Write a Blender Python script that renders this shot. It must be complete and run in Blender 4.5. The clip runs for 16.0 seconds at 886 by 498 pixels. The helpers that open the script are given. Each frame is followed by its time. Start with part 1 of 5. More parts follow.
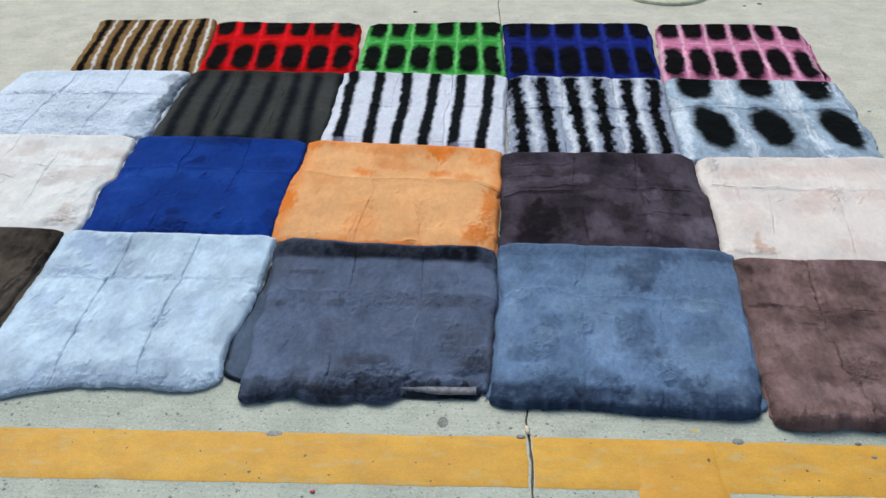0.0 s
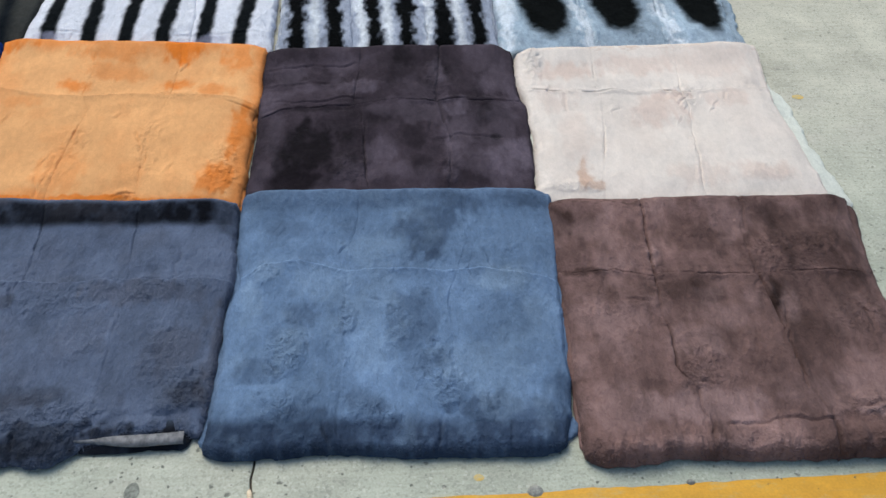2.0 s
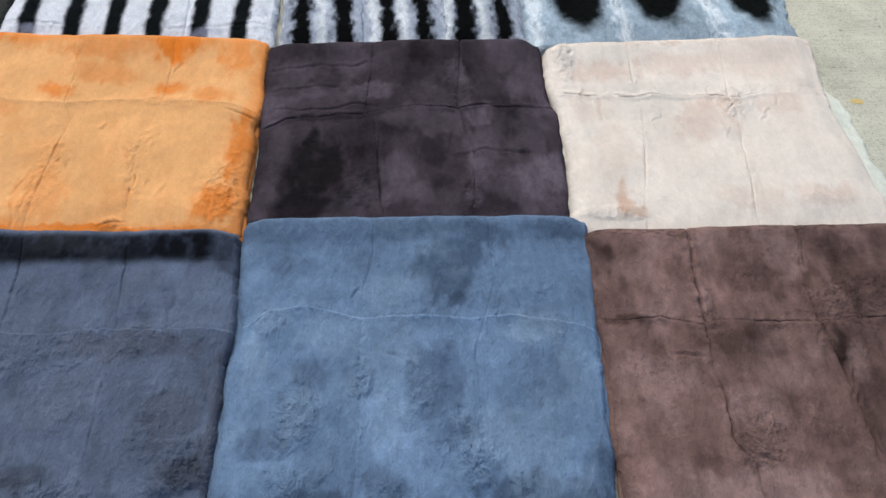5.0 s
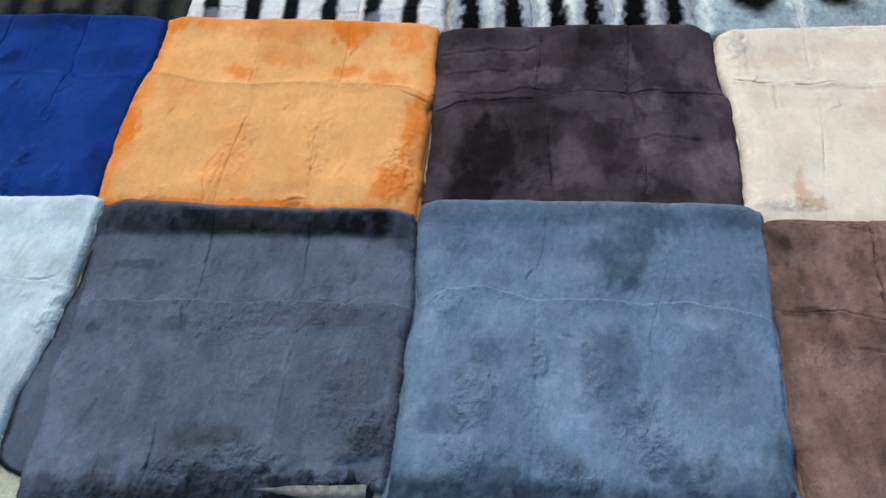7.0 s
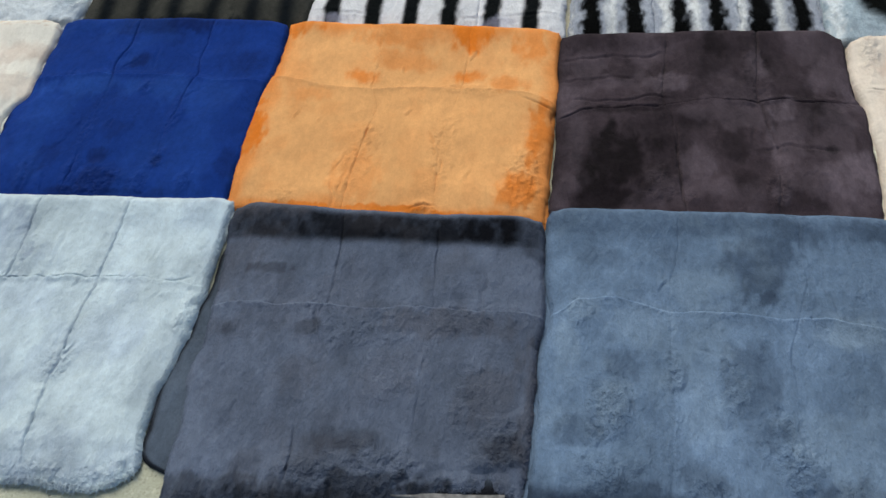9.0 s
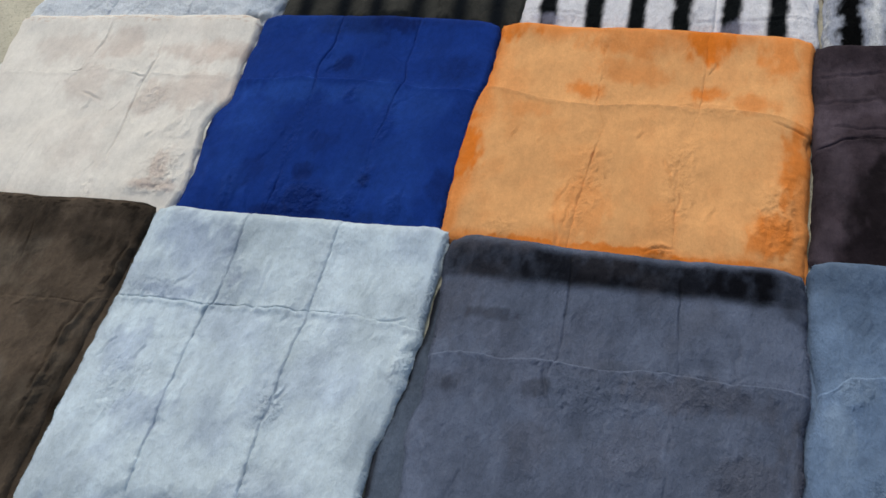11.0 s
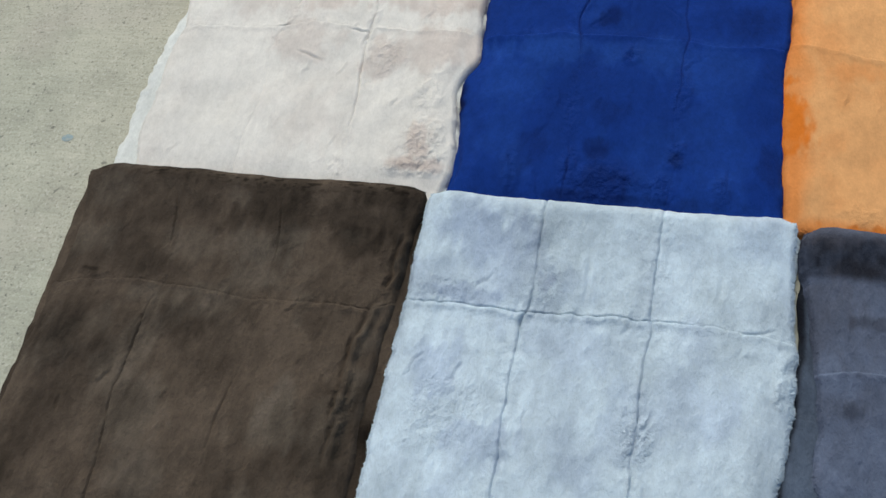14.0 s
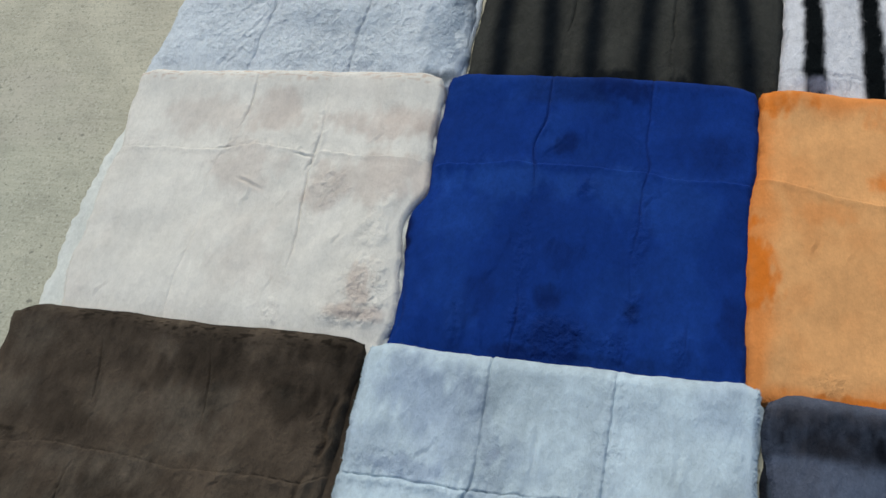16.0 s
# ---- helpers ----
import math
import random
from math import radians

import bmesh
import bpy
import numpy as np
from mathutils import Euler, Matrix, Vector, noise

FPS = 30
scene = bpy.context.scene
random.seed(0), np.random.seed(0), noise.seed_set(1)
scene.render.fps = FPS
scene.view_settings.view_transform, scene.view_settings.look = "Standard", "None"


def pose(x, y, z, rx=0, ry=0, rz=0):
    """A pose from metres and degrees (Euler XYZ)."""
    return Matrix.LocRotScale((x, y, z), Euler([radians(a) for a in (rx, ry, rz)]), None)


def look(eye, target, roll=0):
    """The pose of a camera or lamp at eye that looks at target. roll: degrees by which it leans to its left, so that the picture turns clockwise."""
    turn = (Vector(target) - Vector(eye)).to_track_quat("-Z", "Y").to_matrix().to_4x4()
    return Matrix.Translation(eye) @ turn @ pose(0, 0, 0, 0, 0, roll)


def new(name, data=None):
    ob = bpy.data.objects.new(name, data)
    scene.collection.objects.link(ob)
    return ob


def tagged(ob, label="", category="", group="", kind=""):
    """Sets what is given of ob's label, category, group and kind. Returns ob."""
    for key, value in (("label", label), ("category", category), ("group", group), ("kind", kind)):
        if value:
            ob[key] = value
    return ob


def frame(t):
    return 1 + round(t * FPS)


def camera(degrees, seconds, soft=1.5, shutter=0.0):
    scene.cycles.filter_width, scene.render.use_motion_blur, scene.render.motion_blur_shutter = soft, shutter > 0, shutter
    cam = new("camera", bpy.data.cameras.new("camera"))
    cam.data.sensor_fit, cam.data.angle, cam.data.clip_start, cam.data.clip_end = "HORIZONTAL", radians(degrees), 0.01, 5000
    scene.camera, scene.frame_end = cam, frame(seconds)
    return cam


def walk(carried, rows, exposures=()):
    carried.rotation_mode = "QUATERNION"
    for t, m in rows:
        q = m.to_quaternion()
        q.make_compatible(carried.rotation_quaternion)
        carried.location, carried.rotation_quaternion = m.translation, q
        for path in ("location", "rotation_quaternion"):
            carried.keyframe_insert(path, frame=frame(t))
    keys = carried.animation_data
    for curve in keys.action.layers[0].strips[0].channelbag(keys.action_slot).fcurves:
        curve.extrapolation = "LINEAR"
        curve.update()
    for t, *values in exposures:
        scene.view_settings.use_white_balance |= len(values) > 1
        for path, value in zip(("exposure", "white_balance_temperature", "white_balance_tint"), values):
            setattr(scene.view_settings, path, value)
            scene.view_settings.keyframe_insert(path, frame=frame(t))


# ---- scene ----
cam = camera(50.6, 16.0)
PATH = [
    (0, (0.1, 0.04, 1.363), (0.017, 1.717, 0.278), -0.2),
    (0.5, (0.172, 0.103, 1.341), (0.169, 1.686, 0.118), -0.2),
    (1, (0.228, 0.243, 1.301), (0.349, 1.737, -0.023), 1.7),
    (1.5, (0.29, 0.487, 1.267), (0.45, 1.937, -0.101), 2.6),
    (2, (0.389, 0.692, 1.233), (0.544, 2.136, -0.141), 2.7),
    (2.5, (0.528, 0.862, 1.228), (0.675, 2.259, -0.195), 2.7),
    (3, (0.539, 0.923, 1.216), (0.692, 2.282, -0.243), 3.0),
    (3.5, (0.47, 0.954, 1.216), (0.629, 2.307, -0.248), 3.2),
    (5.8, (0.341, 0.958, 1.232), (0.453, 2.295, -0.251), 2.4),
    (6, (0.326, 0.956, 1.231), (0.402, 2.291, -0.256), 1.5),
    (6.5, (0.298, 0.951, 1.235), (0.316, 2.285, -0.254), -0.1),
    (7, (0.274, 0.939, 1.247), (0.169, 2.264, -0.247), -3.1),
    (7.5, (0.259, 0.933, 1.253), (0.123, 2.255, -0.241), -4.0),
    (8, (0.236, 0.933, 1.253), (0.043, 2.253, -0.237), -5.2),
    (8.5, (0.199, 0.938, 1.255), (-0.031, 2.254, -0.233), -6.1),
    (10.8, (-0.003, 1.111, 1.272), (-0.452, 2.346, -0.236), -12.0),
    (11, (-0.033, 1.15, 1.261), (-0.552, 2.332, -0.267), -13.9),
    (11.5, (-0.105, 1.224, 1.251), (-0.684, 2.351, -0.297), -15.6),
    (12, (-0.217, 1.264, 1.249), (-0.794, 2.386, -0.302), -15.7),
    (12.5, (-0.409, 1.274, 1.242), (-0.911, 2.351, -0.367), -15.3),
    (13, (-0.534, 1.265, 1.24), (-1.004, 2.322, -0.392), -14.9),
    (13.5, (-0.596, 1.261, 1.238), (-1.07, 2.318, -0.393), -15.0),
    (14, (-0.633, 1.262, 1.235), (-1.105, 2.315, -0.398), -14.9),
    (14.5, (-0.65, 1.272, 1.239), (-1.126, 2.323, -0.395), -15.0),
    (15, (-0.65, 1.303, 1.245), (-1.127, 2.358, -0.386), -15.1),
    (15.5, (-0.62, 1.384, 1.247), (-1.102, 2.444, -0.379), -15.3),
    (16, (-0.585, 1.513, 1.256), (-1.062, 2.596, -0.356), -15.0),
]
EXPOSURES = [(0.0, 0.74, 6320, 3), (1.0, 0.70, 6320, 2), (3.5, 0.75, 6720, 5), (6.0, 0.79, 6720, 0), (7.0, 0.77, 6850, -2), (8.5, 0.62, 7280, -1), (11.0, 0.36, 7200, 5), (12.5, 0.32, 7120, 7), (14.0, 0.45, 6930, 3), (15.5, 0.27, 6950, 3), (16.0, 0.27, 6880, 1)]
walk(cam, [(t, look(eye, target, roll)) for t, eye, target, roll in PATH], EXPOSURES)

# ---- world and light: bright overcast day, open shade ----
world = bpy.data.worlds.new("overcast_sky")
scene.world = world
world.use_nodes = True
wn = world.node_tree.nodes
sky = wn.new("ShaderNodeTexSky")
sky.sky_type, sky.sun_disc = "NISHITA", False
sky.sun_elevation, sky.sun_rotation = radians(52), radians(-25)
sky.air_density, sky.dust_density, sky.ozone_density = 1.0, 2.0, 1.0
wn["Background"].inputs[1].default_value = 0.10
world.node_tree.links.new(sky.outputs[0], wn["Background"].inputs[0])
sun_data = bpy.data.lights.new("sun", "SUN")
sun_data.energy, sun_data.angle, sun_data.color = 1.5, radians(38), (1.0, 0.97, 0.92)
sun = new("sun", sun_data)
sun.matrix_world = look((-1.8, 3.9, 5.5), (0, 0, 0))


# ---- helpers ----
def value_noise(x, y, seed):
    """Smooth lattice noise in 0..1 for numpy arrays."""
    xi, yi = np.floor(x).astype(np.int64), np.floor(y).astype(np.int64)
    fx, fy = x - xi, y - yi
    fx, fy = fx * fx * (3 - 2 * fx), fy * fy * (3 - 2 * fy)

    def lattice(a, b):
        h = (a * 374761393 + b * 668265263 + seed * 974711) & 0xFFFFFFFF
        h = ((h ^ (h >> 13)) * 1274126177) & 0xFFFFFFFF
        return ((h ^ (h >> 16)) & 0xFFFF) / 65535.0

    low = lattice(xi, yi) * (1 - fx) + lattice(xi + 1, yi) * fx
    high = lattice(xi, yi + 1) * (1 - fx) + lattice(xi + 1, yi + 1) * fx
    return low * (1 - fy) + high * fy


def fbm(x, y, size, seed, octaves=3):
    """Noise in about -1..1 whose largest forms are `size` metres."""
    total, gain, norm = 0.0, 1.0, 0.0
    for k in range(octaves):
        f = 2.0 ** k / size
        total = total + gain * (value_noise(x * f + 17.3 * k, y * f - 9.1 * k, seed + k) * 2 - 1)
        norm += gain
        gain *= 0.55
    return total / norm * 1.5


def smooth(a, b, x):
    s = np.clip((x - a) / (b - a), 0, 1)
    return s * s * (3 - 2 * s)


def mesh_from(name, verts, faces, mat, dye=None, shade=True):
    me = bpy.data.meshes.new(name)
    me.from_pydata(verts.tolist() if hasattr(verts, "tolist") else verts, [], faces.tolist() if hasattr(faces, "tolist") else faces)
    if dye is not None:
        layer = me.attributes.new("dye", "FLOAT_COLOR", "POINT")
        layer.data.foreach_set("color", np.ascontiguousarray(dye, dtype=np.float32).ravel())
    if shade:
        me.polygons.foreach_set("use_smooth", [True] * len(me.polygons))
    me.materials.append(mat)
    return me


def thing(name, x, y, z=0.0):
    ob = new(name)
    ob.empty_display_size = 0.05
    ob.matrix_world = pose(x, y, z)
    return ob


def child(name, me, parent, label=""):
    ob = new(name, me)
    ob.parent = parent
    if label:
        tagged(ob, label)
    return ob


def bm_mesh(name, bm, mat, shade=True):
    me = bpy.data.meshes.new(name)
    bm.to_mesh(me)
    bm.free()
    if shade:
        me.polygons.foreach_set("use_smooth", [True] * len(me.polygons))
    me.materials.append(mat)
    return me


# ---- materials ----
def nodes_of(name):
    mat = bpy.data.materials.new(name)
    mat.use_nodes = True
    nt = mat.node_tree
    return mat, nt.nodes, nt.links, nt.nodes["Principled BSDF"]


def add(nodes, kind, **inputs):
    n = nodes.new(kind)
    for key, value in inputs.items():
        n.inputs[key.replace("_", " ")].default_value = value
    return n


def mix(nodes, links, blend, fac, a, b):
    n = nodes.new("ShaderNodeMix")
    n.data_type, n.blend_type = "RGBA", blend
    for socket, v in ((n.inputs[0], fac), (n.inputs[6], a), (n.inputs[7], b)):
        if hasattr(v, "links"):
            links.new(v, socket)
        else:
            socket.default_value = v if isinstance(v, float) else (*v, 1)
    return n.outputs[2]


def ramp(nodes, links, fac, stops):
    n = nodes.new("ShaderNodeValToRGB")
    n.color_ramp.elements[0].position, n.color_ramp.elements[1].position = stops[0][0], stops[-1][0]
    for e, (_, v) in zip(n.color_ramp.elements, (stops[0], stops[-1])):
        e.color = (v, v, v, 1)
    for p, v in stops[1:-1]:
        n.color_ramp.elements.new(p).color = (v, v, v, 1)
    links.new(fac, n.inputs[0])
    return n.outputs[0]


def noise_tex(nodes, links, coord, scale, detail=3.0, stretch=(1, 1, 1), rough=0.55):
    m = nodes.new("ShaderNodeMapping")
    m.inputs["Scale"].default_value = stretch
    links.new(coord, m.inputs[0])
    n = add(nodes, "ShaderNodeTexNoise", Scale=scale, Detail=detail, Roughness=rough)
    links.new(m.outputs[0], n.inputs[0])
    return n.outputs[0]


def fur_material(name, base, mark, tint, grain=0.13, sheen=0.05, relief=0.5):
    """Short dense fur: dye.r mixes to the marking, dye.b to the tint, dye.g is the local tone of the nap."""
    mat, nodes, links, bsdf = nodes_of(name)
    coord = nodes.new("ShaderNodeTexCoord").outputs["Object"]
    attr = nodes.new("ShaderNodeAttribute")
    attr.attribute_name = "dye"
    sep = nodes.new("ShaderNodeSeparateColor")
    links.new(attr.outputs["Color"], sep.inputs[0])
    col = mix(nodes, links, "MIX", sep.outputs[0], base, mark)
    col = mix(nodes, links, "MIX", sep.outputs[2], col, tint)
    tone = nodes.new("ShaderNodeCombineColor")
    for k in range(3):
        links.new(sep.outputs[1], tone.inputs[k])
    col = mix(nodes, links, "MULTIPLY", 1.0, col, tone.outputs[0])
    tips = noise_tex(nodes, links, coord, 330.0, 3.0, (1, 0.5, 1), 0.58)
    clumps = noise_tex(nodes, links, coord, 90.0, 4.0, (1, 0.62, 1), 0.6)
    g = ramp(nodes, links, tips, ((0.3, 1 - grain * 0.9), (0.7, 1 + grain * 0.4)))
    col = mix(nodes, links, "MULTIPLY", 1.0, col, g)
    g = ramp(nodes, links, clumps, ((0.3, 1 - grain), (0.7, 1 + grain * 0.7)))
    col = mix(nodes, links, "MULTIPLY", 1.0, col, g)
    links.new(col, bsdf.inputs["Base Color"])
    bsdf.inputs["Roughness"].default_value = 0.95
    bsdf.inputs["Specular IOR Level"].default_value = 0.02
    bsdf.inputs["Sheen Weight"].default_value = sheen
    bsdf.inputs["Sheen Roughness"].default_value = 0.55
    bsdf.inputs["Sheen Tint"].default_value = (*[min(1, 0.35 + 0.9 * c) for c in base], 1)
    b1 = add(nodes, "ShaderNodeBump", Strength=min(1.0, 1.0 * relief), Distance=0.0026)
    links.new(tips, b1.inputs["Height"])
    b2 = add(nodes, "ShaderNodeBump", Strength=min(1.0, 1.1 * relief), Distance=0.007)
    links.new(clumps, b2.inputs["Height"])
    links.new(b1.outputs[0], b2.inputs["Normal"])
    # patches where the pile curls
    curls = noise_tex(nodes, links, coord, 95.0, 4.0, (1, 0.8, 1), 0.6)
    height = mix(nodes, links, "MULTIPLY", 1.0, curls, attr.outputs["Alpha"])
    b3 = add(nodes, "ShaderNodeBump", Strength=min(1.0, 0.6 + 0.8 * relief), Distance=0.013)
    links.new(height, b3.inputs["Height"])
    links.new(b2.outputs[0], b3.inputs["Normal"])
    links.new(b3.outputs[0], bsdf.inputs["Normal"])
    return mat


def pits(nodes, links, coord, scale, rarity, reach):
    """Scattered small uneven holes: 1 inside, 0 outside."""
    vor = add(nodes, "ShaderNodeTexVoronoi", Scale=scale, Randomness=1.0)
    wob = nodes.new("ShaderNodeVectorMath")
    wob.operation = "MULTIPLY_ADD"
    fuzz = add(nodes, "ShaderNodeTexNoise", Scale=scale * 2.5, Detail=2.0)
    links.new(coord, fuzz.inputs[0])
    links.new(fuzz.outputs["Color"], wob.inputs[0])
    wob.inputs[1].default_value = (0.5 / scale,) * 3
    links.new(coord, wob.inputs[2])
    links.new(wob.outputs[0], vor.inputs["Vector"])
    sep = nodes.new("ShaderNodeSeparateColor")
    links.new(vor.outputs["Color"], sep.inputs[0])
    chosen = ramp(nodes, links, sep.outputs[0], ((rarity, 0.0), (rarity + 0.03, 1.0)))
    near = ramp(nodes, links, vor.outputs["Distance"], ((reach * 0.7, 1.0), (reach * 1.15, 0.0)))
    return mix(nodes, links, "MULTIPLY", 1.0, near, chosen)


def concrete_material():
    mat, nodes, links, bsdf = nodes_of("brushed_concrete")
    coord = nodes.new("ShaderNodeTexCoord").outputs["Object"]
    broad = noise_tex(nodes, links, coord, 0.9, 4.0)
    blot = noise_tex(nodes, links, coord, 9.0, 5.0)
    fine = noise_tex(nodes, links, coord, 260.0, 4.0)
    broom = noise_tex(nodes, links, coord, 150.0, 2.0, (0.06, 1, 1))
    col = mix(nodes, links, "MIX", ramp(nodes, links, broad, ((0.35, 0.0), (0.65, 1.0))), (0.37, 0.395, 0.322), (0.46, 0.455, 0.372))
    # colour shifts to a pale beige towards the back of the yard
    where = nodes.new("ShaderNodeSeparateXYZ")
    links.new(coord, where.inputs[0])
    drift = nodes.new("ShaderNodeMath")
    drift.operation = "MULTIPLY_ADD"
    links.new(broad, drift.inputs[0])
    drift.inputs[1].default_value = 1.4
    links.new(where.outputs[1], drift.inputs[2])
    reach = nodes.new("ShaderNodeMapRange")
    reach.inputs[1].default_value, reach.inputs[2].default_value = 2.1, 4.0
    links.new(drift.outputs[0], reach.inputs[0])
    col = mix(nodes, links, "MIX", reach.outputs[0], col, (0.52, 0.48, 0.385))
    col = mix(nodes, links, "MULTIPLY", 1.0, col, ramp(nodes, links, blot, ((0.25, 0.78), (0.7, 1.08))))
    col = mix(nodes, links, "MULTIPLY", 1.0, col, ramp(nodes, links, fine, ((0.3, 0.85), (0.62, 1.06))))
    col = mix(nodes, links, "MULTIPLY", 1.0, col, ramp(nodes, links, broom, ((0.3, 0.93), (0.6, 1.03))))
    holes = mix(nodes, links, "LIGHTEN", 1.0, pits(nodes, links, coord, 85.0, 0.7, 0.19), pits(nodes, links, coord, 40.0, 0.82, 0.18))
    holes = mix(nodes, links, "LIGHTEN", 1.0, holes, pits(nodes, links, coord, 17.0, 0.93, 0.11))
    # drag marks of the float, and patches rubbed warm or pale
    drag = noise_tex(nodes, links, coord, 60.0, 3.0, (0.16, 1, 1), 0.6)
    col = mix(nodes, links, "MIX", ramp(nodes, links, drag, ((0.60, 0.0), (0.72, 0.25))), col, (0.22, 0.22, 0.18))
    rubbed = noise_tex(nodes, links, coord, 3.2, 5.0, (0.7, 1, 1), 0.65)
    col = mix(nodes, links, "MIX", ramp(nodes, links, rubbed, ((0.54, 0.0), (0.68, 0.5))), col, (0.47, 0.43, 0.37))
    bare = ramp(nodes, links, reach.outputs[0], ((0.0, 1.0), (1.0, 0.3)))
    holes = mix(nodes, links, "MULTIPLY", 1.0, holes, bare)
    col = mix(nodes, links, "MIX", holes, col, (0.15, 0.15, 0.125))
    grit = add(nodes, "ShaderNodeTexVoronoi", Scale=230.0, Randomness=1.0)
    links.new(coord, grit.inputs["Vector"])
    crumb = nodes.new("ShaderNodeSeparateColor")
    links.new(grit.outputs["Color"], crumb.inputs[0])
    col = mix(nodes, links, "MIX", ramp(nodes, links, crumb.outputs[0], ((0.82, 0.0), (0.86, 0.28))), col, (0.17, 0.17, 0.14))
    col = mix(nodes, links, "MIX", ramp(nodes, links, crumb.outputs[1], ((0.92, 0.0), (0.96, 0.3))), col, (0.62, 0.60, 0.52))
    links.new(col, bsdf.inputs["Base Color"])
    bsdf.inputs["Roughness"].default_value = 0.85
    bsdf.inputs["Specular IOR Level"].default_value = 0.25
    b = add(nodes, "ShaderNodeBump", Strength=0.3, Distance=0.0012)
    links.new(fine, b.inputs["Height"])
    b2 = add(nodes, "ShaderNodeBump", Strength=0.6, Distance=0.0015)
    b2.invert = True
    links.new(holes, b2.inputs["Height"])
    links.new(b.outputs[0], b2.inputs["Normal"])
    b3 = add(nodes, "ShaderNodeBump", Strength=0.2, Distance=0.001)
    links.new(broom, b3.inputs["Height"])
    links.new(b2.outputs[0], b3.inputs["Normal"])
    links.new(b3.outputs[0], bsdf.inputs["Normal"])
    return mat


def paint_material(name, base, dark):
    mat, nodes, links, bsdf = nodes_of(name)
    coord = nodes.new("ShaderNodeTexCoord").outputs["Object"]
    blot = noise_tex(nodes, links, coord, 7.0, 5.0)
    fine = noise_tex(nodes, links, coord, 240.0, 4.0)
    streak = noise_tex(nodes, links, coord, 120.0, 2.0, (0.05, 1, 1))
    col = mix(nodes, links, "MIX", ramp(nodes, links, blot, ((0.35, 0.0), (0.7, 1.0))), base, dark)
    col = mix(nodes, links, "MULTIPLY", 1.0, col, ramp(nodes, links, fine, ((0.25, 0.86), (0.65, 1.05))))
    worn = noise_tex(nodes, links, coord, 22.0, 6.0, (0.6, 1, 1), 0.7)
    col = mix(nodes, links, "MULTIPLY", 1.0, col, ramp(nodes, links, worn, ((0.32, 0.87), (0.62, 1.08))))
    col = mix(nodes, links, "MIX", ramp(nodes, links, streak, ((0.6, 0.0), (0.78, 0.2))), col, (0.36, 0.31, 0.2))
    holes = mix(nodes, links, "LIGHTEN", 1.0, pits(nodes, links, coord, 60.0, 0.84, 0.15), pits(nodes, links, coord, 30.0, 0.93, 0.14))
    thin = noise_tex(nodes, links, coord, 38.0, 6.0, (0.45, 1, 1), 0.7)
    col = mix(nodes, links, "MIX", ramp(nodes, links, thin, ((0.54, 0.0), (0.68, 0.5))), col, (0.40, 0.34, 0.17))
    col = mix(nodes, links, "MIX", holes, col, (0.12, 0.09, 0.04))
    links.new(col, bsdf.inputs["Base Color"])
    bsdf.inputs["Roughness"].default_value = 0.7
    b = add(nodes, "ShaderNodeBump", Strength=0.45, Distance=0.0012)
    links.new(fine, b.inputs["Height"])
    b2 = add(nodes, "ShaderNodeBump", Strength=0.6, Distance=0.0015)
    b2.invert = True
    links.new(holes, b2.inputs["Height"])
    links.new(b.outputs[0], b2.inputs["Normal"])
    links.new(b2.outputs[0], bsdf.inputs["Normal"])
    return mat


def speckled(name, a, b, scale=180.0, rough=0.8):
    mat, nodes, links, bsdf = nodes_of(name)
    coord = nodes.new("ShaderNodeTexCoord").outputs["Object"]
    n = noise_tex(nodes, links, coord, scale, 4.0)
    links.new(mix(nodes, links, "MIX", ramp(nodes, links, n, ((0.35, 0.0), (0.65, 1.0))), a, b), bsdf.inputs["Base Color"])
    bsdf.inputs["Roughness"].default_value = rough
    bump = add(nodes, "ShaderNodeBump", Strength=0.4, Distance=0.001)
    links.new(n, bump.inputs["Height"])
    links.new(bump.outputs[0], bsdf.inputs["Normal"])
    return mat


concrete = concrete_material()
yellow = paint_material("worn_yellow_paint", (0.58, 0.30, 0.022), (0.52, 0.25, 0.016))
orange_yellow = paint_material("fresher_yellow_paint", (0.57, 0.285, 0.02), (0.53, 0.24, 0.015))
joint_dirt = speckled("joint_dirt", (0.06, 0.045, 0.03), (0.16, 0.13, 0.09))
leather = speckled("raw_leather", (0.10, 0.097, 0.10), (0.24, 0.23, 0.235), 90.0)


# ---- ground: one concrete sheet with a grooved expansion joint ----
def joint_x(y):
    return 0.206 - 0.0204 * (y - 1.4) + 0.003 * fbm(y, y * 0 + 3.1, 0.3, 5) + 0.0034 * fbm(y, y * 0, 0.05, 8)


